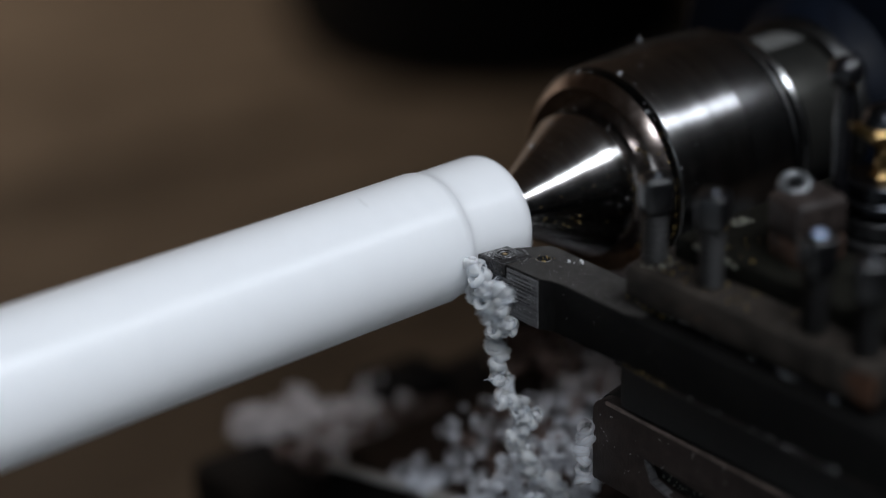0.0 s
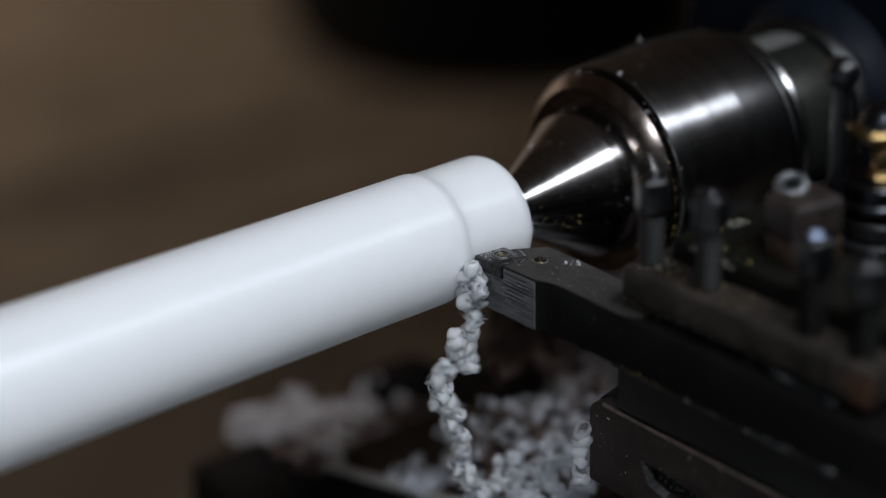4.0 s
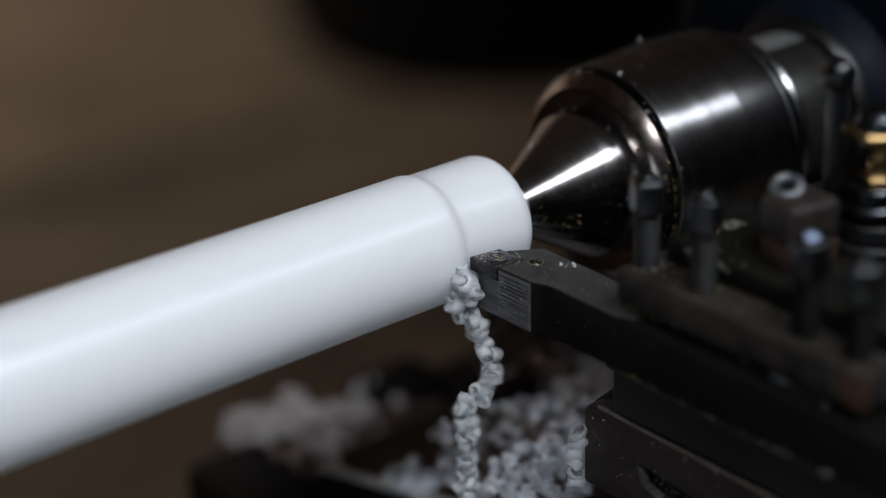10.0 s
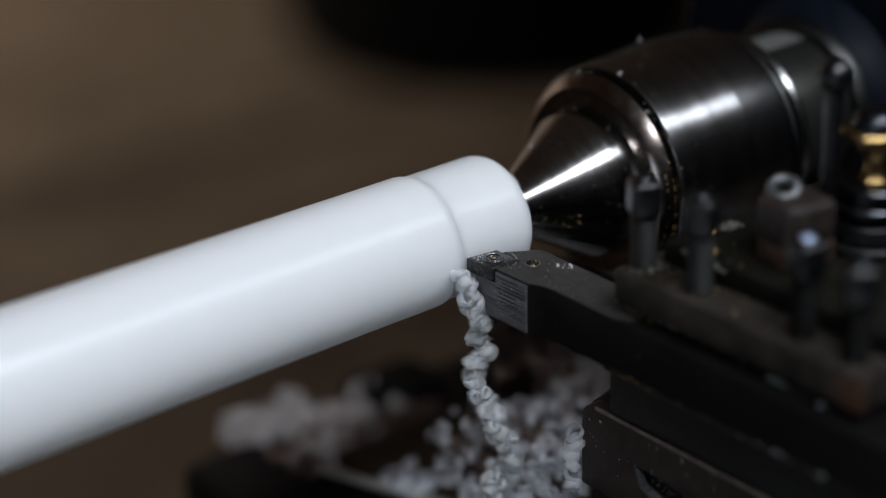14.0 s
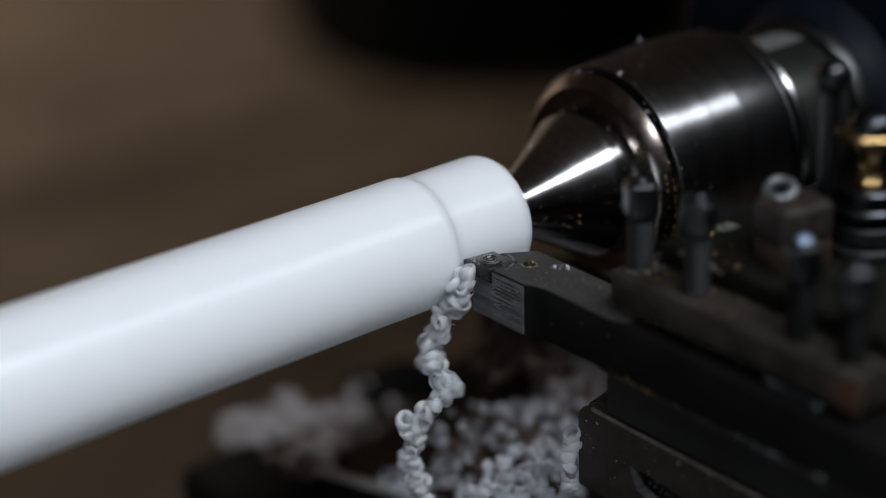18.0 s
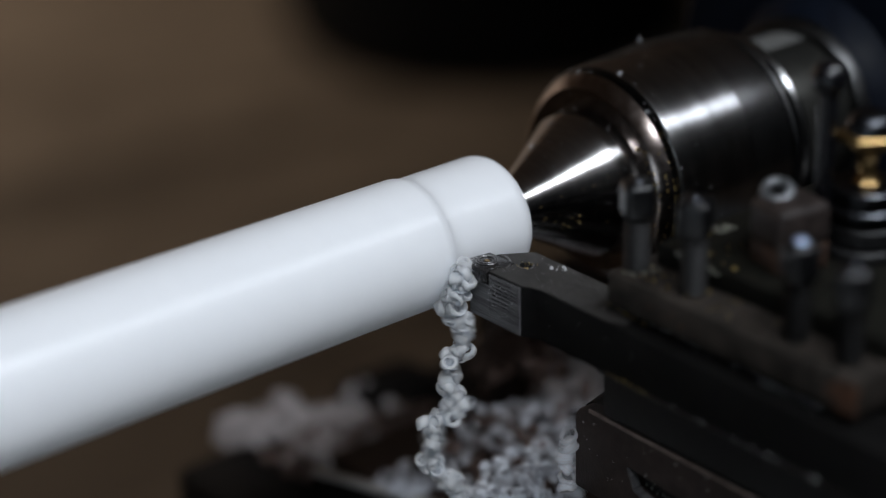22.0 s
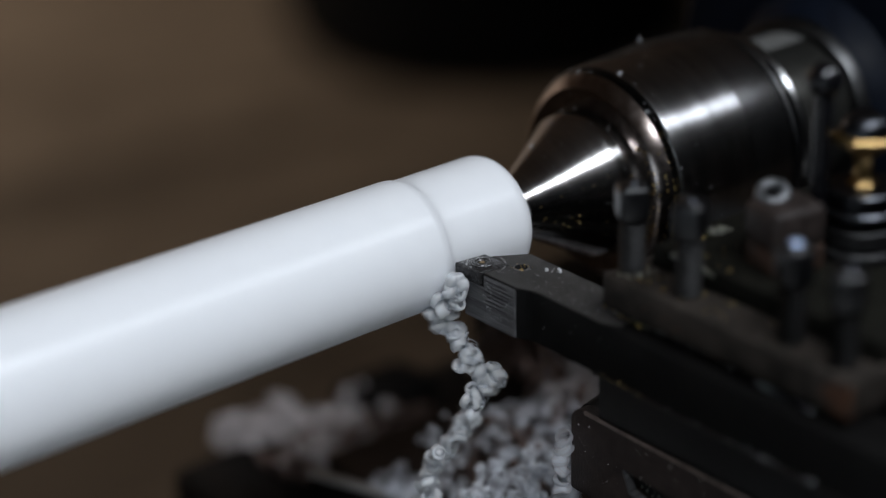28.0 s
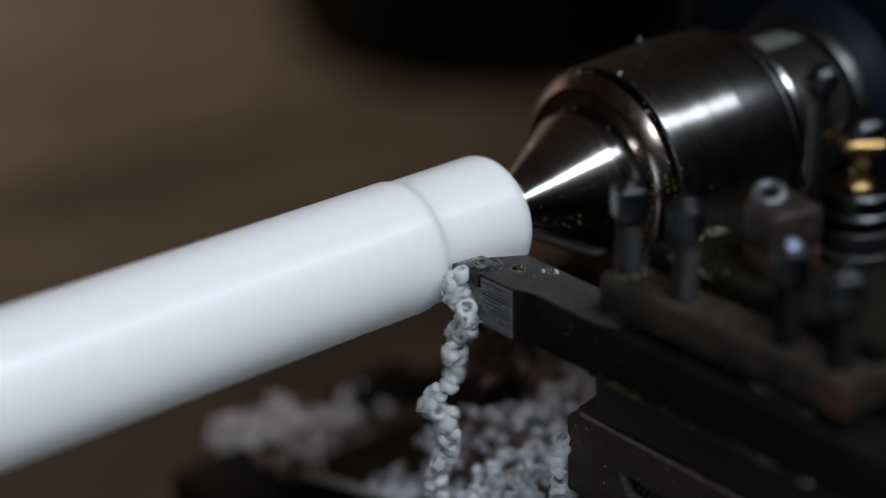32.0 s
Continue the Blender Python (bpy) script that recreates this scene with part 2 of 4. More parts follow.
# ---- the room ----
def room():
    bench_z = -0.165
    floor = tagged(mesh_object("floor", box(-5.0, 5.0, -5.0, 5.5, -1.0, -0.95), WOOD), "brown wooden workshop floor with a long grain", "floor", kind="structure")
    floor.matrix_world = Matrix.Rotation(radians(-12), 4, "Z")
    for name, b in (("wall_south", (-3.2, 3.2, -2.5, -2.4, -0.95, 1.6)), ("wall_east", (3.2, 3.3, -2.4, 4.6, -0.95, 1.6)), ("wall_north", (-3.2, 3.2, 4.6, 4.7, -0.95, 1.6))):
        tagged(mesh_object(name, box(*b), CEILING if name == "wall_north" else WALLPAINT), "plain beige workshop wall" if name == "wall_north" else "plain dark grey painted workshop wall", "wall", kind="structure")
    bm = bmesh.new()
    for b in ((-2.4, -2.3, -0.95, 1.6), (-0.9, 4.6, -0.95, 1.6), (-2.3, -0.9, -0.95, -0.4), (-2.3, -0.9, 0.75, 1.6)):
        box(-3.3, -3.2, b[0], b[1], b[2], b[3], bm=bm)
    tagged(mesh_object("wall_west", bm, WALLPAINT), "plain dark grey painted wall with an added window", "wall", kind="structure")
    # unseen window, made up to hold the left fill
    win = tagged(new("added_window"), "unseen white window frame added round the left fill light", "window", kind="structure")
    for b in ((-2.3, -2.24, -0.4, 0.75), (-0.96, -0.9, -0.4, 0.75), (-2.24, -0.96, -0.4, -0.34), (-2.24, -0.96, 0.69, 0.75), (-1.62, -1.58, -0.34, 0.69)):
        part("window_frame", box(-3.28, -3.22, b[0], b[1], b[2], b[3], 0.004), LAMPWHITE, win)
    part("window_sill", box(-3.22, -3.14, -2.34, -0.86, -0.43, -0.402, 0.004), LAMPWHITE, win)
    tagged(mesh_object("ceiling", box(-3.2, 3.2, -2.4, 4.6, 1.6, 1.66), CEILING), "plain pale ceiling of the workshop", "ceiling", kind="structure")
    # unseen panel built round the floor fill
    panel = thing("fill_lamp", "unseen wide white panel lamp added to light the floor and back wall", "lamp")
    panel.matrix_world = look(HANG_AT, HANG_AIM)
    part("lamp_housing", box(-1.03, 1.03, -0.53, 0.53, 0.005, 0.045, 0.006), LAMPWHITE, panel)
    for x in (-0.8, 0.8):
        p0 = panel.matrix_world @ Vector((x, 0, 0.044))
        stay = part("stay", box(-0.006, 0.006, -0.006, 0.006, 0, 1.602 - p0.z, 0.001), LAMPWHITE, panel)
        stay.matrix_basis = panel.matrix_world.inverted() @ Matrix.Translation(p0)
    bench = thing("workbench", "narrow dark-stained wooden workbench under the lathe", "workbench", (0, 0, -0.95))
    part("bench_top", box(-0.75, 0.75, -0.42, 0.16, bench_z - 0.04 + 0.95, bench_z + 0.95, 0.003), BENCHWOOD, bench)
    for x in (-0.68, 0.68):
        for y in (-0.36, 0.10):
            part("leg", box(x - 0.035, x + 0.035, y - 0.035, y + 0.035, 0.0, bench_z - 0.04 + 0.95, 0.004), BENCHWOOD, bench)
    # the second housing only carries the added dim strip
    for at, aim, half in ((BAR_AT, BAR_AIM, 0.25), (DIM_AT, DIM_AIM, 0.23)):
        fix = thing("strip_lamp", "unseen white strip lamp hung above the lathe", "lamp", group="strip lamps")
        fix.matrix_world = look(at, aim)
        part("housing", box(-half, half, -0.085, 0.085, 0.004, 0.045, 0.008), LAMPWHITE, fix)
        for x in (-half * 0.7, half * 0.7):
            p0 = fix.matrix_world @ Vector((x, 0, 0.045))
            stay = part("stay", box(-0.004, 0.004, -0.004, 0.004, 0, 1.602 - p0.z, 0.001), LAMPWHITE, fix)
            stay.matrix_basis = fix.matrix_world.inverted() @ Matrix.Translation(p0)


room()


def black_bin():
    # stands on the floor well behind the lathe
    t = thing("storage_bin", "large matt black storage bin on the wooden floor", "bin", (1.97, 2.31, -0.95))
    rim = hexagon(0.385, 0.2, 40)
    part("bin_body", prism([(0.94 * x, 0.94 * y) for x, y in rim], 0.0, 0.85, 0.06, 4), BLACKPLASTIC, t)
    part("bin_lid", prism(rim, 0.85, 0.91, 0.02, 3), BLACKPLASTIC, t)


black_bin()


# ---- the work and the tailstock ----
R_ROD, R_CUT, X_END, X_STEP = 0.0125, 0.0120, 0.0220, 0.0036
CARRIED = []


def plastic_rod():
    rod = thing("plastic_rod", "white plastic round bar being turned down in the lathe", "rod")
    r = 0.0040
    prof = [(-0.3, R_CUT)] + [(X_END - r, R_CUT)] + arc_profile(X_END - r, R_CUT, X_END, R_CUT - r, 10)[1:]
    prof += [(X_END, 0.0035), (X_END - 0.004, 0.001)]
    part("turned_core", turned(prof, 144), PLASTIC, rod, "freshly turned smaller diameter with a rounded end")
    drop = R_ROD - R_CUT
    steps = [k / 14 for k in range(15)]
    outer = [(-0.35, R_CUT - 0.0002), (-0.35, R_ROD)] + [(X_STEP - 0.0022 + 0.0026 * f, R_ROD - (drop + 0.00002) * f * f * (3 - 2 * f)) for f in steps]
    skin = part("uncut_layer", turned(outer, 144, close=False), PLASTIC, rod, "uncut outer layer of the white bar")
    rnd = random.Random(4)
    for x, a, d, size in ((-0.0115, 101, R_ROD, 0.0008), (0.0212, 60, 0.0107, 0.0009), (0.0209, 72, 0.0110, 0.0006), (0.0214, 200, 0.0104, 0.0007), (0.0216, 310, 0.0101, 0.0005)):
        bm = crumb(rnd, size)
        f = part("plastic_fleck", bm, DUST, rod)
        f.matrix_basis = Matrix.Translation((x, d * math.cos(radians(a)), d * math.sin(radians(a))))
    return rod, skin


def crumb(rnd, size):
    """A torn shred of plastic or metal, a bent flake."""
    bm = bmesh.new()
    bmesh.ops.create_icosphere(bm, subdivisions=1, radius=size)
    sx, sy, sz = rnd.uniform(0.6, 1.3), rnd.uniform(0.35, 0.8), rnd.uniform(0.25, 0.5)
    for v in bm.verts:
        k = rnd.uniform(0.7, 1.25)
        v.co = Vector((v.co.x * sx * k, v.co.y * sy * k, v.co.z * sz * k + 0.4 * v.co.x ** 2 / size))
    bm.transform(Euler([rnd.uniform(0, 6.28) for _ in range(3)]).to_matrix().to_4x4())
    return bm


ROD, SKIN = plastic_rod()


def live_centre():
    c = thing("live_centre", "polished steel live centre holding the end of the bar", "live centre")
    x0 = 0.0493
    lip = [(x0, 0.0165), (x0, 0.0212), (x0 + 0.0003, 0.0218), (x0 + 0.0009, 0.0220), (0.0560, 0.0224), (0.0625, 0.0229), (0.0684, 0.0232)]
    part("body", turned(lip, 144), STEEL, c)
    rear = [(0.0684, 0.012), (0.0684, 0.02316), (0.0745, 0.0230), (0.0793, 0.0226), (0.0797, 0.0219), (0.0797, 0.0205), (0.0810, 0.0205), (0.0810, 0.0219), (0.0814, 0.0223), (0.0821, 0.0222), (0.0825, 0.0212), (0.0825, 0.010)]
    part("rear_body", turned(rear, 144), MATTSTEEL, c, "matt machined rear of the steel body")
    part("rear_groove", turned([(0.0824, 0.010), (0.0824, 0.0190), (0.0852, 0.0190), (0.0852, 0.010)], 96), BLACKPLASTIC, c, "black groove before the collar")
    part("rear_collar", turned([(0.0850, 0.010), (0.0850, 0.0204), (0.0858, 0.0208), (0.0864, 0.0206), (0.0884, 0.0176), (0.0886, 0.0168), (0.0886, 0.010)], 96), STEEL, c, "bright chamfered collar")
    # cap tinted brown: the floor's reflection is put into its colour
    face = [(0.0462, 0.0146), (0.0459, 0.0149), (0.0457, 0.0153), (0.0456, 0.0185), (0.0459, 0.0190), (0.0461, 0.0192), (0.0476, 0.0209), (0.0479, 0.0210), (0.0480, 0.0190), (0.0480, 0.0146)]
    part("front_cap", turned(face, 144), BROWNTINT, c, "chamfered front cap of the bearing, tinted brown as if mirroring the floor")
    part("gap", turned([(0.0479, 0.0150), (0.0479, 0.0196), (0.0494, 0.0196), (0.0494, 0.0150)], 96), BLACKPLASTIC, c, "black gap before the body")
    part("seal_ring", turned([(0.0466, 0.0141), (0.0464, 0.0144), (0.0465, 0.0148), (0.0470, 0.0150)], 96, close=False), BLACKED, c, "dark seal round the cone")
    xc, rc = 0.0413, 0.01425
    xa = xc - rc * math.sqrt(3)
    cone = part("cone", turned([(xa + 0.0008, 0.0005), (xc - 0.0002, rc - 0.0001), (xc, rc), (xc + 0.0003, rc + 0.0001), (0.0474, rc + 0.0001), (0.0474, 0.010)], 128), POLISHED, c, "bright sixty degree steel cone")
    part("taper_shank", turned([(0.086, 0.0090), (0.12, 0.0090)], 64), STEEL, c)
    return cone


CONE = live_centre()


def tailstock():
    t = thing("tailstock", "dark blue tailstock with a steel quill", "tailstock")
    q = [(0.0885, 0.0092), (0.0885, 0.0158), (0.0892, 0.0165), (0.180, 0.0165)]
    part("quill", turned(q, 96), QUILL, t, "grey steel quill")
    flat = bmesh.new()
    cols = [[flat.verts.new((x, r * math.cos(radians(a)), r * math.sin(radians(a)))) for a in range(58, 101, 3)] for x, r in ((0.0893, 0.0160), (0.0893, 0.01668), (0.1036, 0.01668), (0.1036, 0.0160))]
    for p, q in zip(cols, cols[1:] + cols[:1]):
        for k in range(len(p) - 1):
            flat.faces.new((p[k], p[k + 1], q[k + 1], q[k]))
    part("scale_strip", flat, SATIN, t, "satin grey scale along the top of the quill")
    part("nose_ring", turned([(0.1040, 0.0167), (0.1040, 0.0186), (0.1048, 0.0193), (0.1066, 0.0196), (0.1066, 0.0167)], 96), NOSE, t, "bright machined ring of the housing")
    part("housing_nose", turned([(0.1066, 0.0167), (0.1066, 0.0197), (0.1090, 0.0205), (0.1121, 0.0240), (0.1121, 0.0167)], 96), BLUEPAINT, t)
    part("quill_housing", turned([(0.112, 0.0166), (0.112, 0.040), (0.117, 0.045), (0.30, 0.047), (0.30, 0.010)], 96), BLUEPAINT, t)
    part("casting", box(0.125, 0.30, -0.036, 0.04, -0.118, -0.02, 0.008, 3), BLUEPAINT, t)
    part("foot", box(0.11, 0.32, -0.058, 0.058, -0.1178, -0.10, 0.004, 2), BLUEPAINT, t)
    part("clamp_screw", turned([(0.026, 0.0032), (0.034, 0.0032), (0.036, 0.0022)], 24, "Z"), MATTSTEEL, t).matrix_basis = Matrix.Translation((0.126, -0.004, 0))


tailstock()


def lathe_bed():
    b = thing("lathe_bed", "dark cast iron lathe bed with two ways", "lathe bed")
    for y in (-0.045, 0.045):
        part("way", box(-0.5, 0.5, y - 0.018, y + 0.018, -0.145, -0.118, 0.002), IRON, b)
    part("bed_casting", box(-0.5, 0.5, -0.062, 0.062, -0.161, -0.145, 0.004), IRON, b)
    # unseen pale reflector that lifts the underside of the bar
    tray = thing("bounce_tray", "unseen pale tray added to throw light up under the bar", "tray")
    part("tray_floor", box(-0.6, 0.1, -0.34, -0.068, -0.165, -0.1622, 0.0005), BOUNCEPALE, tray)
    part("tray_rim", box(-0.6, 0.1, -0.343, -0.3402, -0.165, -0.150, 0.0005), BOUNCEPALE, tray)


lathe_bed()


# ---- the carriage ----
def carriage():
    s = thing("saddle", "oily black lathe saddle littered with plastic swarf", "saddle")
    part("saddle_plate", box(0.008, 0.14, -0.11, 0.105, -0.118, -0.096, 0.003), IRON, s)
    part("cross_slide", box(0.019, 0.095, -0.12, 0.054, -0.0958, -0.0745, 0.0010), BROWNIRON, s)
    lean = Matrix.Translation((0.0116, 0.0504, 0)) @ Matrix.Rotation(math.atan2(-0.0241, 0.0087), 4, "Z")
    part("gib_plate", box(0.0, 0.075, -0.0004, 0.0014, -0.0958, -0.0752, 0.0004), IRON, s, "black plate along the slide").matrix_basis = lean
    part("gib_strip", box(0.0, 0.075, -0.0006, 0.0016, -0.0750, -0.0735, 0.0004), GIBSTEEL, s, "worn bright top of the gib").matrix_basis = lean
    part("turntable", turned([(-0.0744, 0.036), (-0.044, 0.036), (-0.040, 0.034), (-0.040, 0.01)], 64, "Z"), IRON, s).matrix_basis = Matrix.Translation((0.052, -0.074, 0))
    part("way_wiper", box(0.0535, 0.0775, 0.084, 0.102, -0.0962, -0.087, 0.004), IRON, s)
    part("rear_stop", box(0.060, 0.130, 0.030, 0.0535, -0.0748, -0.046, 0.004, 3), BROWNIRON, s, "brown-stained black stop block at the back of the slide")
    CARRIED.append(s)

    c = thing("compound_slide", "black compound slide with a worn slot in its side", "slide")
    to_side = Matrix(((0, 0, 1, 0), (1, 0, 0, 0), (0, 1, 0, 0), (0, 0, 0, 1)))
    edge = [(-0.0343 - 0.0032 * (1 - math.sin(a)), -0.0225 - 0.0032 * (1 - math.cos(a))) for a in [radians(9 * k) for k in range(11)]]
    low = [(-0.0343 - 0.0006 * (1 - math.cos(a)), -0.0389 - 0.0006 * math.sin(a)) for a in [radians(30 * k) for k in range(4)]]
    base = prism(edge + low + [(-0.16, -0.0395), (-0.16, -0.0225)], 0.0146, 0.085)
    base.transform(to_side)
    for v in base.verts:
        if v.co.y > -0.06:
            v.co.y += 0.22 * (v.co.x - 0.0118)
    part("slide_block", base, FLANGE, c)
    # side plate, outlined in y and z, with the notch that runs out to a point
    side = prism(edge[::-1] + [(-0.16, -0.0225), (-0.16, -0.0325), (-0.0616, -0.0310), (-0.0540, -0.0303),
                  (-0.0480, -0.0300), (-0.0496, -0.0337), (-0.0525, -0.0345), (-0.16, -0.0368), (-0.16, -0.0395)] + low[::-1], 0.0118, 0.0146)
    front = [e for e in side.edges if all(abs(v.co.z - 0.0118) < 1e-7 for v in e.verts)]
    bmesh.ops.bevel(side, geom=front, offset=0.00025, segments=2, affect="EDGES", profile=0.5)
    side.transform(to_side)
    part("side_plate", side, IRONGREY, c, "dark side below a brownish highlight strip")
    # bright strip drawn for the light that the notch's bevel catches
    lip = prism([(-0.0481, -0.0299), (-0.0477, -0.0300), (-0.0494, -0.0339), (-0.0525, -0.0348), (-0.0580, -0.0359), (-0.0580, -0.0355), (-0.0526, -0.0343), (-0.0499, -0.0335)], 0.0116, 0.0132)
    lip.transform(to_side)
    part("slot_lip", lip, MILLED, c, "bright strip coloured as the lit bevel of the slot")
    # highlight of the top edge, put in as a pale strip
    part("edge_glint", box(0.01165, 0.0121, -0.118, -0.0377, -0.0231, -0.0223, 0.00025, 2), EDGEGLINT, c, "pale strip coloured as the highlight along the top edge")
    CARRIED.append(c)


carriage()


def thread_profile(z0, z1, r, pitch=0.0008):
    out, z = [], z0
    while z < z1:
        out += [(z, r), (z + pitch * 0.4, r - 0.0006), (z + pitch * 0.5, r - 0.0006), (z + pitch * 0.9, r)]
        z += pitch
    return out


def tool_post():
    p = thing("tool_post", "black four-way tool post with square clamping bolts", "tool post")
    part("base_block", box(0.0158, 0.068, -0.125, -0.0428, -0.0224, -0.0212, 0.0003), BLACKED, p)
    part("base_flange", box(0.0108, 0.068, -0.125, -0.0423, -0.0212, -0.0122, 0.0006), FLANGE, p, "greyish worn flange of the tool post")
    part("core", box(0.027, 0.056, -0.088, -0.054, -0.0122, 0.002, 0.0008), BLACKED, p)
    part("top_plate", box(0.009, 0.066, -0.0985, -0.0450, 0.0018, 0.0080, 0.0007), RUSTY, p, "dark top plate with rust along its corner")
    patch = prism([(-0.0986 + 0.0058 * f, 0.0022 + 0.0053 * g) for f, g in ((0, 0), (0.5, 0.02), (0.75, 0.2), (1, 0.55), (0.8, 0.8), (0.55, 1), (0, 1))], 0.00885, 0.0095)
    patch.transform(Matrix(((0, 0, 1, 0), (1, 0, 0, 0), (0, 1, 0, 0), (0, 0, 0, 1))))
    part("rust_patch", patch, RUST, p, "orange rust on the plate corner")
    for y, top, crown in ((-0.0475, 0.0242, DARKSTEEL), (-0.0606, 0.0252, DARKSTEEL), (-0.0827, 0.0250, BLUEGLINT), (-0.0932, 0.0244, DARKSTEEL)):
        # last two threads get a darker steel, shade put into the colour
        b = part("clamp_bolt", turned(thread_profile(0.0005, top - 0.0070, 0.0023, 0.0012), 20, "Z"), FLANGE if y > -0.07 else TOOLSTEEL, p, "black square-headed clamping bolt")
        b.matrix_basis = Matrix.Translation((0.0135, y, 0)) @ Matrix.Rotation(0.2 + 40 * y, 4, "Z")
        part("bolt_head", prism(hexagon(0.0038, 0.4, 4), top - 0.0070, top - 0.0004, 0.0013, 4), BOLTBLACK, b)
        # crowns carry the bolts' highlights as colour, bright blue on the third
        part("crown", turned([(top - 0.0005, 0.0012), (top - 0.0002, 0.0010), (top + 0.0001, 0.0006), (top + 0.0002, 0.0002)], 24, "Z"), crown, b, "small round crown coloured as the highlight on the bolt")
    # raised pad with the large square clamp and its socket screw
    # pad colour is darkened to hold the shadow of the clamp
    part("raised_pad", box(0.0172, 0.0600, -0.0972, -0.0485, 0.0078, 0.0118, 0.0005), PADIRON, p, "olive-black raised pad")
    at = Matrix.Translation((0.0279, -0.0696, 0)) @ Matrix.Rotation(radians(-12), 4, "Z")
    blk = part("corner_clamp", box(-0.0061, 0.0042, -0.0038, 0.0053, 0.0163, 0.0232, 0.0014, 3), IRONGREY, p, "brownish grey square clamp block")
    blk.matrix_basis = at
    foot = part("clamp_foot", box(-0.0056, 0.0040, -0.0036, 0.0051, 0.0116, 0.0164, 0.0006, 2), FOOTRUST, blk, "rust-browned foot of the clamp")
    at = Matrix.Translation((-0.0016, 0.0036, 0.0238)) @ Matrix.Rotation(radians(26), 4, Vector((0.78, -0.62, 0)))
    ring = [(-0.0012, 0.0014)] + [(0.0008 * math.sin(radians(a)), 0.0021 - 0.0008 * math.cos(radians(a))) for a in range(0, 181, 20)] + [(-0.0012, 0.0029)]
    part("socket_screw", turned(ring, 32, "Z", close=False), RINGSTEEL, blk, "worn ring of a socket screw").matrix_basis = at
    # black disc stands for the shaded depth of the socket
    part("socket", turned([(-0.0008, 0.0014), (-0.0004, 0.0014)], 24, "Z"), BLACKPLASTIC, blk, "black disc as the shade in the socket").matrix_basis = at
    # centre clamp: washers, brass nut and a black knob
    m = Matrix.Translation((0.0408, -0.0728, 0))
    for z0, z1, r, mat, label in ((0.0117, 0.0137, 0.0072, BLACKED, "dark steel collar"), (0.0140, 0.0172, 0.0062, BLACKED, "dark steel washer"), (0.0188, 0.0206, 0.0068, DARKSTEEL, "steel washer"), (0.0206, 0.0236, 0.0060, DARKSTEEL, "steel washer")):
        part("washer", turned([(z0, 0.002), (z0, r - 0.0004), (z0 + 0.0004, r), (z1 - 0.0004, r), (z1, r - 0.0004), (z1, 0.002)], 48, "Z"), mat, p, label).matrix_basis = m
    part("centre_stud", turned([(0.002, 0.0035), (0.0225, 0.0035)], 24, "Z"), BLACKED, p).matrix_basis = m
    waist = [(0.0236, 0.0010), (0.0236, 0.0026), (0.0248, 0.0026), (0.0256, 0.0019), (0.0268, 0.0016), (0.0290, 0.0017), (0.0302, 0.0026), (0.0322, 0.0056), (0.0332, 0.0056), (0.0337, 0.0050), (0.0337, 0.0010)]
    part("brass_nut", turned(waist, 6, "Z"), BRASS, p, "waisted six-sided brass nut").matrix_basis = m @ Matrix.Translation((0, 0, -0.0009)) @ Matrix.Rotation(radians(229 - 30), 4, "Z")
    part("steel_cap", turned([(0.0341, 0.0040), (0.0352, 0.0040), (0.0364, 0.0034), (0.0372, 0.0022), (0.0375, 0.0006)], 32, "Z"), DARKSTEEL, p).matrix_basis = m @ Matrix.Translation((0, 0, -0.0013))
    knob = turned([(-0.0300, 0.0017), (-0.0026, 0.0016), (-0.0022, 0.0022)] + [(0.0030 * math.sin(radians(a)), 0.0030 * math.cos(radians(a))) for a in range(-38, 86, 9)], 32, "Z")
    lever = part("lever_knob", knob, KNOBBLACK, p, "glossy black ball knob on a thin stem")
    lever.matrix_basis = Matrix.Translation((0.0348, -0.0688, 0.0421))
    CARRIED.append(p)


tool_post()


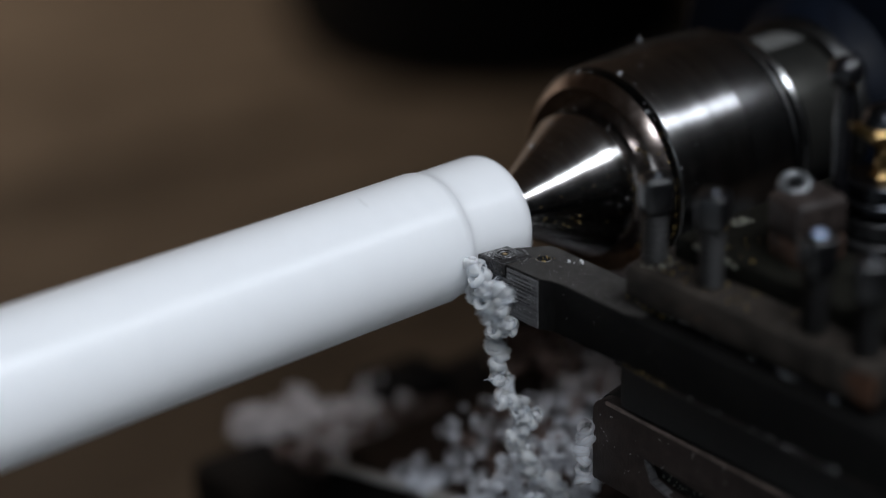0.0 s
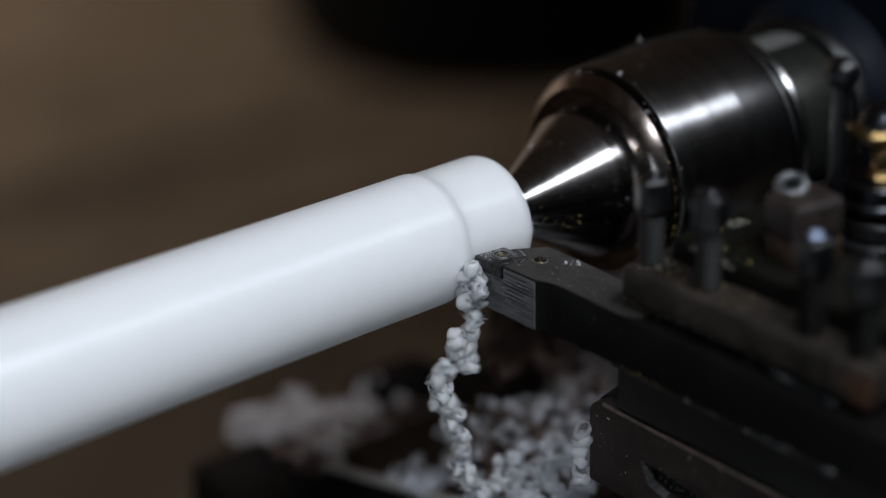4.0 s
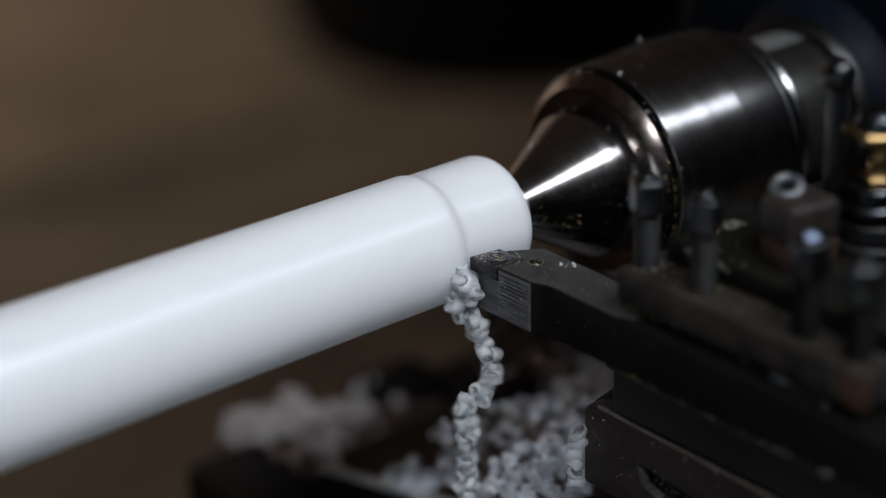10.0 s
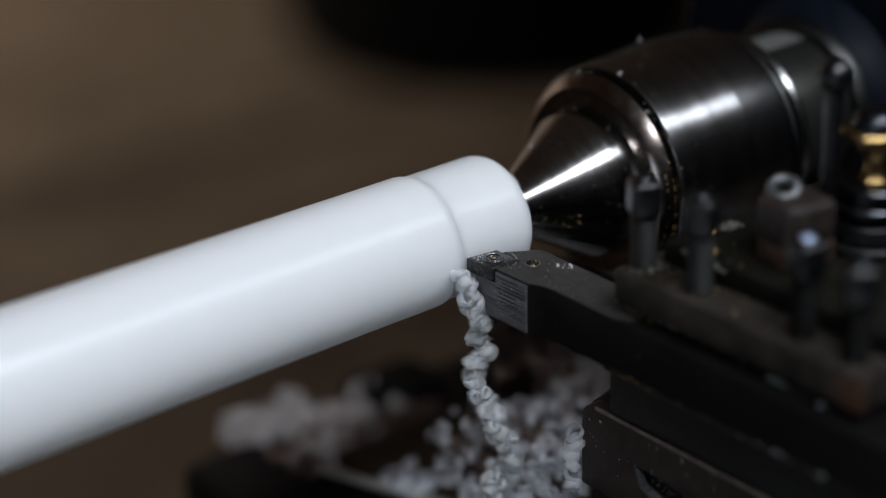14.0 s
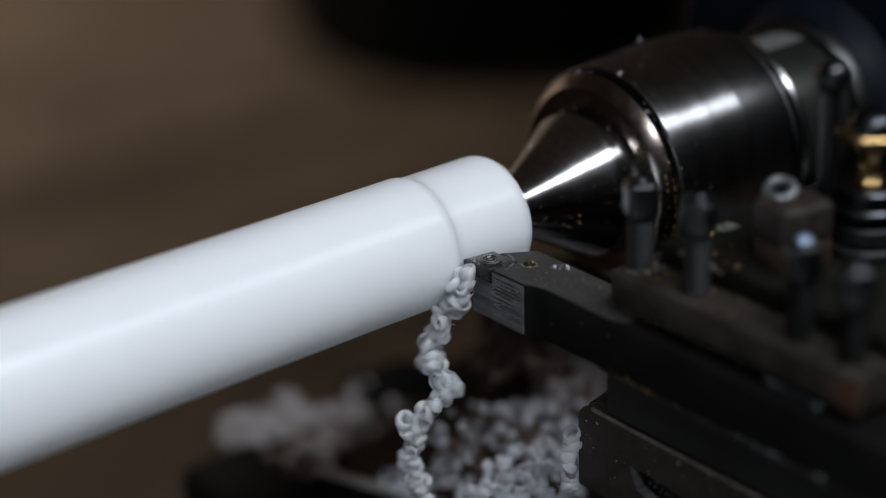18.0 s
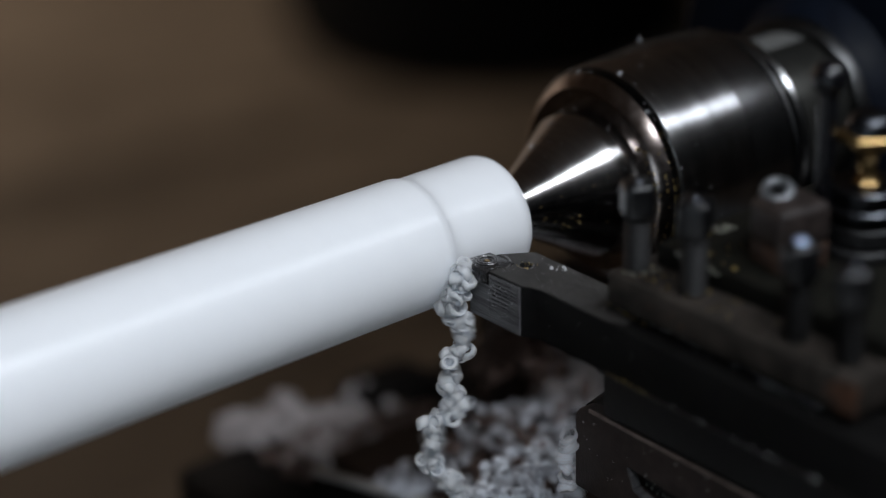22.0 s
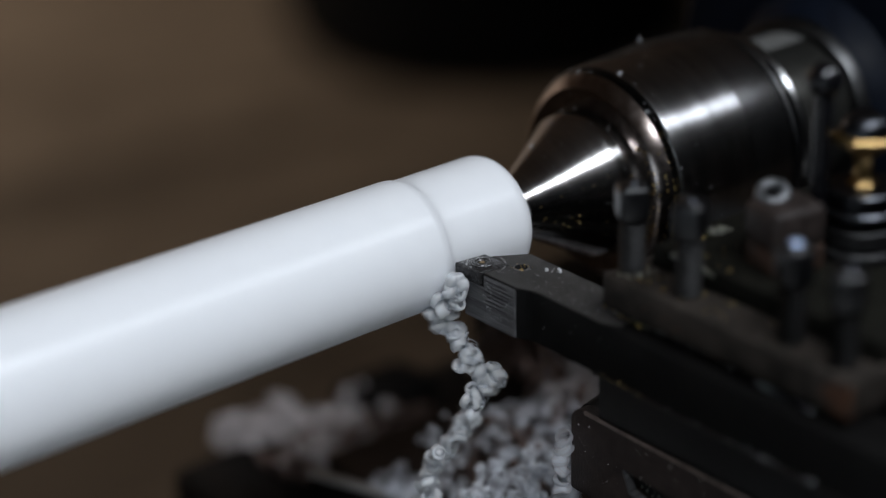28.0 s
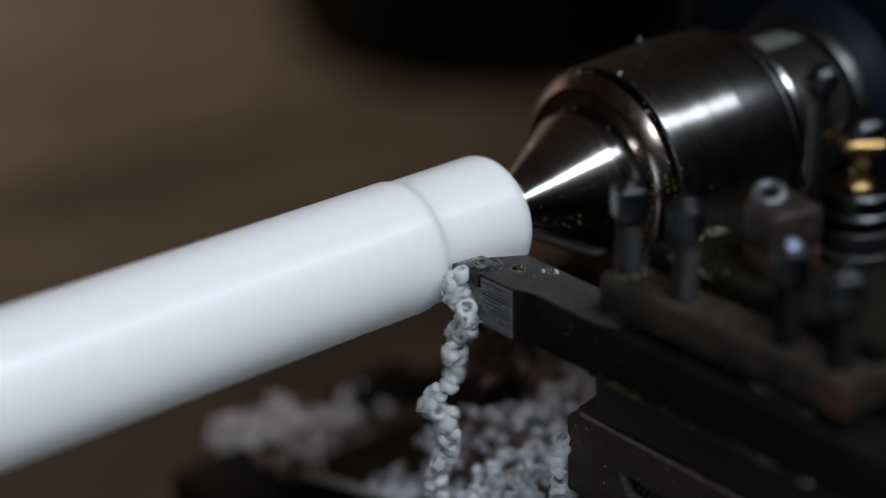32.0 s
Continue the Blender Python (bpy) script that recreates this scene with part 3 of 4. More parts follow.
def turning_tool():
    t = thing("turning_tool", "black steel turning tool with a clamped carbide insert", "lathe tool")
    out = [(0.0049, -0.0140), (0.0049, -0.0190), (0.0051, -0.0274), (0.0056, -0.0280), (0.0061, -0.0290), (0.0065, -0.0303), (0.0067, -0.0322), (0.0067, -0.125),
           (0.0170, -0.125), (0.0170, -0.0180), (0.0112, -0.0142)]
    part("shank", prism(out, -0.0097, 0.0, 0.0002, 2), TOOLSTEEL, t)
    # dusty top skin, coloured paler than the sides for light from above
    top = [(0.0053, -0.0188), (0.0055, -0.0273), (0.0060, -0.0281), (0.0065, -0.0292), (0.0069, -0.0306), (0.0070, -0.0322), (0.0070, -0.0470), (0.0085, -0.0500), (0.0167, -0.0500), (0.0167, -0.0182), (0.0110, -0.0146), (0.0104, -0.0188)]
    part("lit_worn_top", prism(top, -0.0002, 0.00006), LITWORNTOP, t, "dusty rubbed top of the shank, toned lighter for the light on it")
    # milled front of the head with its ridges
    turn = Matrix.Translation((0.0050, -0.0191, 0)) @ Matrix.Rotation(math.atan2(-0.0083, 0.00012), 4, "Z")
    part("milled_face", box(0.0001, 0.0083, -0.00025, 0.0004, -0.0095, -0.0002, 0.0001, 1), MILLED, t, "milled grey front of the tool head").matrix_basis = turn
    part("milled_face", box(-0.0052, 0.00015, -0.00024, 0.0004, -0.0095, -0.0025, 0.00008, 1), MILLED, t, "milled grey relief under the insert").matrix_basis = turn
    rnd = random.Random(8)
    for k, z in enumerate((-0.0007, -0.0015, -0.0022, -0.0029, -0.0037, -0.0045, -0.0053)):
        part("ridge", box(0.0003 + rnd.uniform(0, 0.0012), 0.0083 - rnd.uniform(0, 0.0006), -0.00036, 0.0, z - 0.00012, z + 0.00010, 0.00005, 1), MILLED, t).matrix_basis = turn
        # raised dark strip that paints the shade of a groove
        part("groove", box(0.0003 + rnd.uniform(0, 0.002), 0.0083 - rnd.uniform(0, 0.003), -0.00028, 0.0, z - 0.00030, z - 0.00013), TOOLSTEEL, t).matrix_basis = turn
    tip = Vector((0.0040, -0.0122))
    e1, e2 = 0.0064 * Vector((math.cos(radians(-8)), math.sin(radians(-8)))), 0.0064 * Vector((math.cos(radians(-87)), math.sin(radians(-87))))
    rh = [tip, tip + e2, tip + e1 + e2, tip + e1]
    mid = tip + (e1 + e2) / 2
    ins = part("insert", prism([tuple(v) for v in rh], -0.0023, 0.0003, 0.0002, 3), CARBIDE, t, "dark coated rhombic carbide insert")
    inner = [tuple(mid + (v - mid) * 0.86) for v in rh]
    part("chip_groove", prism(inner, 0.0001, 0.00037, 0.00015, 2), CARBIDE, ins)
    at = Matrix.Translation((mid.x, mid.y, 0))
    screw = part("screw_head", turned([(0.0003, 0.0020), (0.0006, 0.0019), (0.0007, 0.0015), (0.00055, 0.0011), (0.00035, 0.0009), (0.0003, 0.0002)], 40, "Z"), CARBIDE, ins, "dark star-socket screw with thin bright glint rings")
    screw.matrix_basis = at
    # bright rings drawn for the glints on the screw's rims
    for r, z in ((0.00195, 0.00058), (0.00150, 0.00070), (0.00100, 0.00050)):
        rim = turned([(z, r - 0.00009), (z + 0.00006, r - 0.00003), (z + 0.00006, r + 0.00003), (z, r + 0.00009)], 40, "Z", close=False)
        bmesh.ops.translate(rim, verts=rim.verts, vec=(mid.x, mid.y, 0))
        part("rim_glint", rim, GLINTRIM, ins)
    star = [((0.0006 if k % 2 else 0.0003) * math.cos(k * math.pi / 6), (0.0006 if k % 2 else 0.0003) * math.sin(k * math.pi / 6)) for k in range(12)]
    part("star_socket", prism(star, 0.00046, 0.00056), BRASS, ins).matrix_basis = at
    seat = bmesh.new()
    arcs = [[seat.verts.new((r * math.cos(radians(a)), r * math.sin(radians(a)), z)) for a in range(-78, 20, 7)] for r, z in ((0.0040, 0.0), (0.0041, 0.0002), (0.0043, 0.0002), (0.0044, 0.0))]
    for p, q in zip(arcs, arcs[1:]):
        for k in range(len(p) - 1):
            seat.faces.new((p[k], p[k + 1], q[k + 1], q[k]))
    part("seat_rim", seat, GLINTRIM, t, "bright rim of the insert seat").matrix_basis = at
    part("hole_rim", turned([(0.0, 0.0012), (0.00012, 0.00126), (0.00012, 0.0014), (0.0, 0.0015)], 32, "Z", close=False), GLINTRIM, t, "screw hole ringed with brass dust").matrix_basis = Matrix.Translation((0.0117, -0.0215, 0))
    # flat black disc in place of a shaded hole
    part("hole_shade", turned([(-0.0001, 0.0013), (0.00008, 0.0013)], 28, "Z"), BLACKPLASTIC, t, "flat black disc as the shade in a screw hole").matrix_basis = Matrix.Translation((0.0117, -0.0215, 0))
    part("packing_strip", box(0.0090, 0.0170, -0.125, -0.0425, -0.0121, -0.0098, 0.0002, 1), IRONGREY, t, "steel packing strip under the shank")
    CARRIED.append(t)


turning_tool()


# ---- swarf ----
def helix(bm, rnd, radius, turns, pitch, width, thick, seg=14):
    """A shaved curl: a thin ribbon wound in a loose helix."""
    m = Euler([rnd.uniform(0, 6.28) for _ in range(3)]).to_matrix()
    n = int(turns * seg)
    wob, ph, rows = rnd.uniform(0.05, 0.2), rnd.uniform(0, 6.28), []
    for i in range(n + 1):
        a = ph + 2 * math.pi * i / seg
        r = radius * (1 + wob * math.sin(a * 0.37 + ph))
        z = pitch * (i / seg - turns / 2)
        c, s = math.cos(a), math.sin(a)
        rows.append([bm.verts.new(m @ Vector(((r + dr) * c, (r + dr) * s, z + dz))) for dr, dz in
                     ((0, -width / 2), (thick, -width / 2), (thick * 0.6, width / 2), (-thick * 0.6, width / 2))])
    for p, q in zip(rows, rows[1:]):
        for k in range(4):
            bm.faces.new((p[k], p[(k + 1) % 4], q[(k + 1) % 4], q[k]))
    return bm


def roll(rnd, radius, turns, width, seg=20):
    """A bead of shaved film: a narrow ribbon wound ring beside ring into a ball that is open at both ends."""
    bm, rows = bmesh.new(), []
    n, ph = int(turns * seg), rnd.uniform(0, 6.28)
    band, lap = 0.62 * width, rnd.uniform(0.85, 1.25)
    for i in range(n + 1):
        a, f = 2 * math.pi * i / seg, i / n
        z0 = lap * width * (f - 0.5)
        swell = 1 + 0.06 * math.sin(2 * a + ph) + 0.07 * math.sin(0.7 * a + ph)
        w = band * (0.4 + 0.6 * min(1, 5 * f, 5 * (1 - f)))
        row = []
        for dz in (-0.5, -0.32, 0.0, 0.32, 0.5):
            z = z0 + dz * w
            q = radius * swell * math.sqrt(max(0.22, 1 - (0.85 * z / radius) ** 2)) * (1 - 0.10 * abs(dz) + 0.06 * math.sin(3 * a + 5 * f))
            row.append(bm.verts.new((q * math.cos(a), q * math.sin(a), z)))
        rows.append(row)
    for p, q in zip(rows, rows[1:]):
        for k in range(4):
            bm.faces.new((p[k], p[k + 1], q[k + 1], q[k])).material_index = k in (1, 2)
    return bm


def bead(rnd, radius, thick, half, seg=24, ring=12):
    """A milky bead of tightly wound film with a hole along its axis, wrinkled and slightly spiral."""
    bm, rows = bmesh.new(), []
    ph, wave = rnd.uniform(0, 6.28), Vector([rnd.uniform(-9, 9) for _ in range(3)])
    for i in range(seg):
        a = 2 * math.pi * i / seg
        row = []
        for k in range(ring):
            b = 2 * math.pi * k / ring
            q = radius * (1 + 0.10 * math.sin(a + ph) + 0.05 * math.sin(2 * a)) + thick * math.cos(b) * (1 + 0.12 * math.sin(3 * a + ph))
            v = Vector((q * math.cos(a), q * math.sin(a), half * math.sin(b) + 0.25 * half * math.sin(a + 2 * ph)))
            row.append(bm.verts.new(v * (1 + 0.10 * noise.noise(v * 700 + wave))))
        rows.append(row)
    for p, q in zip(rows, rows[1:] + rows[:1]):
        for k in range(ring):
            bm.faces.new((p[k], p[(k + 1) % ring], q[(k + 1) % ring], q[k]))
    return bm


def clump(seed):
    """A few milky beads that cling together in the strand, with loose loops of film round them."""
    rnd = random.Random(seed)
    bm, size = bmesh.new(), rnd.uniform(0.84, 1.12)
    for k in range(3 + seed % 2):
        wide = rnd.uniform(0.0009, 0.0013) * size
        one = bead(rnd, wide, wide * rnd.uniform(0.30, 0.48), wide * rnd.uniform(0.6, 1.1))
        turn = Euler([rnd.uniform(0, 6.28) for _ in range(3)]).to_matrix().to_4x4()
        merge(bm, one, Matrix.Translation([rnd.uniform(-1.2, 1.2) * 0.001 * size * (k > 0) for _ in range(3)]) @ turn)
    for k in range(2):
        loop = helix(bmesh.new(), rnd, rnd.uniform(0.0012, 0.0019) * size, rnd.uniform(0.8, 1.6), 0.0002, 0.00014, 0.00008, 24)
        for f in loop.faces:
            f.material_index = 1
        merge(bm, loop, Matrix.Translation([rnd.uniform(-0.6, 0.6) * 0.001 for _ in range(3)]))
    return bm


CURLS = 42
SHAPES = []


def hang(t, *points):
    """One shape of the hanging strand: millimetres across and up from the cutting tip."""
    SHAPES.append((t, points))


def chip_strand():
    s = thing("chip_strand", "white plastic chip hanging in curls from the tool tip", "swarf")
    meshes = []
    for k in range(11):
        ob = mesh_object("curl", clump(40 + k), CURL, crease=100)
        ob.data.materials.append(FILM)
        meshes.append(ob.data)
        bpy.data.objects.remove(ob)
    out = []
    for k in range(CURLS):
        c = new("curl", meshes[k % 11])
        c.parent = s
        out.append(c)
    return out


STRAND = chip_strand()


def heap(name, label, seed, count, size, centre, radii, mat):
    """Settled curls, thrown over a mound."""
    rnd = random.Random(seed)
    verts, faces = [], []
    for k in range(count):
        if k % 3:
            wide = rnd.uniform(0.0010, 0.0019) * size
            bm = roll(rnd, wide, rnd.uniform(1.8, 2.6), wide * rnd.uniform(0.8, 1.4), 9)
            bm.transform(Euler([rnd.uniform(0, 6.28) for _ in range(3)]).to_matrix().to_4x4())
        else:
            bm = helix(bmesh.new(), rnd, rnd.uniform(0.0009, 0.0017) * size, rnd.uniform(2.2, 3.8), rnd.uniform(0.0003, 0.0006) * size, rnd.uniform(0.00025, 0.0006) * size, 0.00010 * size, 10)
        while True:
            d = Vector((rnd.uniform(-1, 1), rnd.uniform(-1, 1), rnd.uniform(-0.4, 1)))
            at = Vector(centre) + Vector((d.x * radii[0], d.y * radii[1], d.z * radii[2]))
            if 0.35 < d.length < 1 + 0.3 * noise.noise(at * 260) and (radii[0] < 0.007 or noise.noise(at * 190 + Vector((seed, 0, 0))) > 0.05):
                break
        base = len(verts)
        bm.verts.index_update()
        verts += [tuple(v.co + at) for v in bm.verts]
        faces += [tuple(base + v.index for v in f.verts) for f in bm.faces]
        bm.free()
    me = bpy.data.meshes.new(name)
    me.from_pydata(verts, [], faces)
    me.materials.append(mat)
    for f in me.polygons:
        f.use_smooth = True
    ob = tagged(new(name, me), label, "swarf", kind="stuff")
    CARRIED.append(ob)


heap("swarf_heap", "heap of white plastic curls beside the slide", 1, 150, 0.78, (0.022, -0.012, -0.0555), (0.016, 0.012, 0.0075), PALECURL)
heap("swarf_heap", "heap of white plastic curls on the cross slide", 2, 100, 0.80, (0.036, 0.012, -0.063), (0.018, 0.018, 0.0100), GREYCURL)
heap("swarf_heap", "dark brown curls mixed into the heap", 12, 50, 0.88, (0.038, 0.012, -0.064), (0.018, 0.018, 0.0095), BROWNCURL)
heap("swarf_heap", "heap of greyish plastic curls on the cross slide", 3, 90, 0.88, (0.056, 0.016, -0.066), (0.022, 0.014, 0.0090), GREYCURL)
heap("swarf_heap", "dark brown curls at the back of the slide", 13, 50, 0.88, (0.058, 0.018, -0.065), (0.022, 0.014, 0.0090), BROWNCURL)
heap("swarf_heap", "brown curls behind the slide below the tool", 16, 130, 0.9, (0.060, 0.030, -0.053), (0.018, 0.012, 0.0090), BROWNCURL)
heap("swarf_heap", "greyish curls heaped below the tool", 17, 150, 0.8, (0.067, 0.024, -0.061), (0.012, 0.010, 0.0085), OLDCURL)
for seed, label, count, at, radii, mat in (
        (5, "pale plastic curls heaped at the saddle edge", 65, (0.0262, 0.1035, -0.0925), (0.0062, 0.0060, 0.0045), OLDCURL),
        (6, "old plastic curls heaped on the saddle", 60, (0.0355, 0.1010, -0.0930), (0.0085, 0.0080, 0.0040), OLDCURL),
        (7, "thin upright tuft of plastic curls", 40, (0.0415, 0.1050, -0.0915), (0.0032, 0.0032, 0.0060), OLDCURL),
        (8, "old plastic curls heaped on the saddle", 90, (0.0420, 0.0925, -0.0930), (0.0100, 0.0090, 0.0048), OLDCURL),
        (18, "old plastic curls heaped on the saddle", 100, (0.0550, 0.0865, -0.0925), (0.0100, 0.0090, 0.0052), OLDCURL),
        (19, "greyish tuft of plastic curls", 40, (0.0570, 0.0945, -0.0915), (0.0045, 0.0045, 0.0055), OLDCURL),
        (20, "dark brown curls heaped on the saddle", 120, (0.0370, 0.0830, -0.0935), (0.0140, 0.0110, 0.0040), BROWNCURL),
        (22, "dark brown curls heaped on the saddle", 130, (0.0560, 0.0800, -0.0930), (0.0150, 0.0120, 0.0045), BROWNCURL),
        (23, "stray old curls on the saddle", 50, (0.0560, 0.0680, -0.0940), (0.0140, 0.0100, 0.0030), OLDCURL),
        (24, "old curls sliding off the saddle", 60, (0.0345, 0.0800, -0.0930), (0.0080, 0.0080, 0.0035), OLDCURL)):
    heap("swarf_heap", label, seed, count, 0.76, at, radii, mat)
heap("swarf_heap", "plastic curls lying along the gib strip", 9, 68, 0.80, (0.0235, 0.031, -0.0745), (0.007, 0.008, 0.0030), PALECURL)
heap("swarf_heap", "plastic curls on the front of the cross slide", 10, 61, 0.80, (0.017, 0.004, -0.069), (0.008, 0.009, 0.0050), PALECURL)


def column():
    rnd = random.Random(12)
    t = thing("curl_column", "clear ringed plastic curls caught beside the slide", "swarf")
    for k in range(6):
        bm = roll(rnd, rnd.uniform(0.0015, 0.0020), 3.6, rnd.uniform(0.0013, 0.0019), 26)
        bm.transform(Euler((rnd.uniform(-0.7, 0.7), rnd.uniform(-0.7, 0.7), rnd.uniform(0, 6))).to_matrix().to_4x4())
        ring = part("curl", bm, CLEARCURL, t)
        ring.data.materials.append(FILM)
        ring.matrix_basis = Matrix.Translation((0.0104 - 0.00012 * k + rnd.uniform(-0.0004, 0.0004), -0.0338, -0.0290 - 0.0021 * k))
    CARRIED.append(t)


column()


def scatter(name, label, seed, count, mat, size, places, carried=True):
    """Fine crumbs that lie on a surface; places: corner, edge, edge, normal."""
    rnd = random.Random(seed)
    verts, faces = [], []
    for k in range(count):
        o, a, b, n = places[rnd.randrange(len(places))]
        r = size * rnd.uniform(0.35, 1.0) ** 2
        bm = crumb(rnd, r)
        at = Vector(o) + Vector(a) * rnd.random() + Vector(b) * rnd.random() + Vector(n) * r * 0.2
        base = len(verts)
        bm.verts.index_update()
        verts += [tuple(v.co + at) for v in bm.verts]
        faces += [tuple(base + v.index for v in f.verts) for f in bm.faces]
        bm.free()
    me = bpy.data.meshes.new(name)
    me.from_pydata(verts, [], faces)
    me.materials.append(mat)
    ob = tagged(new(name, me), label, "swarf", kind="stuff")
    if carried:
        CARRIED.append(ob)


scatter("plastic_dust", "white plastic crumbs on the turning tool", 21, 60, DUST, 0.00016,
        [((0.0072, -0.045, 0.0002), (0.009, 0, 0), (0, 0.026, 0), (0, 0, 1)), ((0.0047, -0.0195, -0.0085), (0.0004, -0.0078, 0), (0, 0, 0.0075), (-1, 0, 0)),
         ((0.0046, -0.0130, 0.0004), (0.0030, 0, 0), (0, -0.003, 0), (0, 0, 1))])
scatter("plastic_dust", "fine pale dust on the top of the shank", 29, 260, DUST, 0.00010, [((0.0072, -0.044, 0.0001), (0.009, 0, 0), (0, 0.025, 0), (0, 0, 1))])
scatter("plastic_dust", "white plastic residue on the insert tip", 28, 90, DUST, 0.00017, [((0.0046, -0.0152, 0.00035), (0.0024, 0.0006, 0), (0, 0.0022, 0), (0, 0, 1))])
scatter("plastic_dust", "white plastic crumbs on the ridged tool face", 26, 110, DUST, 0.00013, [((0.0043, -0.0195, -0.0080), (0.0004, -0.0078, 0), (0, 0, 0.0070), (-1, 0, 0))])
scatter("plastic_dust", "white plastic crumbs on the shank", 22, 9, DUST, 0.0007, [((0.0140, -0.0280, 0.0002), (0.002, 0, 0), (0, 0.0025, 0), (0, 0, 1))])
scatter("brass_dust", "golden crumbs round the screw hole", 27, 34, BRASSDUST, 0.00022, [((0.0103, -0.0229, 0.0002), (0.0028, 0, 0), (0, 0.0028, 0), (0, 0, 1))])
scatter("plastic_dust", "white crumbs along the packing strip", 23, 120, DUST, 0.00032,
        [((0.0066, -0.095, -0.0098), (0.0004, 0.050, 0), (0, 0, 0.0007), (-1, 0, 0)), ((0.0088, -0.092, 0.0006), (0.002, 0.046, 0), (0, 0, 0.0006), (0, 0, 1)),
         ((0.0120, -0.090, -0.0222), (0.002, 0.05, 0), (0, 0, 0.0002), (0, 0, 1))])
scatter("plastic_dust", "white crumbs on the tool post and slide", 24, 100, DUST, 0.00020,
        [((0.010, -0.096, 0.0082), (0.050, 0, 0), (0, 0.05, 0), (0, 0, 1)), ((0.0117, -0.07, -0.0390), (0, 0.034, 0), (0, 0, 0.016), (-1, 0, 0))])
scatter("brass_dust", "golden brass crumbs on the tool post plate", 25, 110, BRASSDUST, 0.00034,
        [((0.0105, -0.080, 0.0082), (0.0065, 0, 0), (0, 0.030, 0), (0, 0, 1)), ((0.0090, -0.0555, 0.0006), (0.002, 0.012, 0), (0, 0, 0.0006), (0, 0, 1)),
         ((0.0065, -0.058, -0.0098), (0.0004, 0.013, 0), (0, 0, 0.0006), (-1, 0, 0))])


scatter("brass_dust", "golden brass crumbs along the flange of the tool post", 32, 40, BRASSDUST, 0.00026,
        [((0.0098, -0.066, -0.0123), (0.0006, 0.024, 0), (0, 0, 0.0004), (0, 0, 1)), ((0.0112, -0.050, 0.0082), (0.006, 0, 0), (0, 0.005, 0), (0, 0, 1))])
scatter("plastic_dust", "white specks on the side of the shank", 33, 22, DUST, 0.00013, [((0.0066, -0.058, -0.0090), (0, 0.028, 0), (0, 0, 0.0085), (-1, 0, 0))])
scatter("brass_dust", "large golden and greenish crumbs between the bolts", 35, 60, BRASSDUST, 0.0005,
        [((0.0105, -0.070, 0.0082), (0.006, 0, 0), (0, 0.020, 0), (0, 0, 1)), ((0.0180, -0.066, 0.0120), (0.010, 0, 0), (0, 0.014, 0), (0, 0, 1))])
scatter("plastic_dust", "pile of pale crumbs on the raised pad", 36, 150, GREYDUST, 0.00028, [((0.0275, -0.0535, 0.0119), (0.004, 0, 0), (0, 0.003, 0), (0, 0, 1))])
scatter("plastic_dust", "pale crumbs round the foot of a bolt", 37, 90, GREYDUST, 0.00045, [((0.0100, -0.0510, 0.0081), (0.006, 0, 0), (0, 0.0045, 0), (0, 0, 1)), ((0.0165, -0.0640, 0.0110), (0.0004, 0.012, 0), (0, 0, 0.001), (0, 0, 1))])
scatter("oily_dust", "grey oily crumbs packed in the slot", 38, 90, GREYDUST, 0.00036, [((0.0143, -0.060, -0.0350), (0, 0.0105, 0.0006), (0, 0, 0.0040), (-1, 0, 0))])
scatter("rust_flecks", "red-brown rust flecks on the tool post plate", 34, 26, RUST, 0.0006,
        [((0.0091, -0.090, 0.0030), (0, 0.04, 0), (0, 0, 0.004), (-1, 0, 0)), ((0.012, -0.094, 0.0080), (0.012, 0, 0), (0, 0.045, 0), (0, 0, 1))])


def centre_dust():
    """Brass crumbs caught on the front of the live centre."""
    rnd = random.Random(31)
    bm = bmesh.new()
    for k in range(260):
        a = radians(rnd.uniform(138, 215))
        x, r = rnd.choice(((0.0487, 0.0203), (0.0487, 0.0203), (0.0456, 0.0165), (0.0456, 0.0175), (0.0457, 0.0184), (0.0470, 0.0203), (0.0466, 0.0149), (0, 0)))
        if not x:
            x = rnd.uniform(0.026, 0.041)
            r = (x - 0.01661) * 0.57735
        r += rnd.uniform(-0.0008, 0.0008) if x == 0.0457 else 0.0
        merge(bm, crumb(rnd, 0.00010 + 0.00028 * rnd.random() ** 2), Matrix.Translation((x + rnd.uniform(-0.0002, 0.0002), r * math.cos(a), r * math.sin(a))))
    tagged(mesh_object("brass_dust", bm, BRASSDUST), "golden brass crumbs on the live centre", "swarf", kind="stuff")
    bm = bmesh.new()
    for k in range(150):
        a = radians(rnd.uniform(55, 195))
        x = rnd.uniform(0.030, 0.068)
        r = 0.0220 + (x - 0.0500) * 0.066 if x > 0.0495 else 0.0190 + max(0, x - 0.0459) * 1.1 if x > 0.0457 else min(0.01435, (x - 0.01661) * 0.57735)
        merge(bm, crumb(rnd, rnd.uniform(0.05, 0.2) ** 2 * 0.006), Matrix.Translation((x, r * math.cos(a), r * math.sin(a))))
    tagged(mesh_object("plastic_dust", bm, DUST), "pale crumbs on the live centre", "swarf", kind="stuff")


centre_dust()


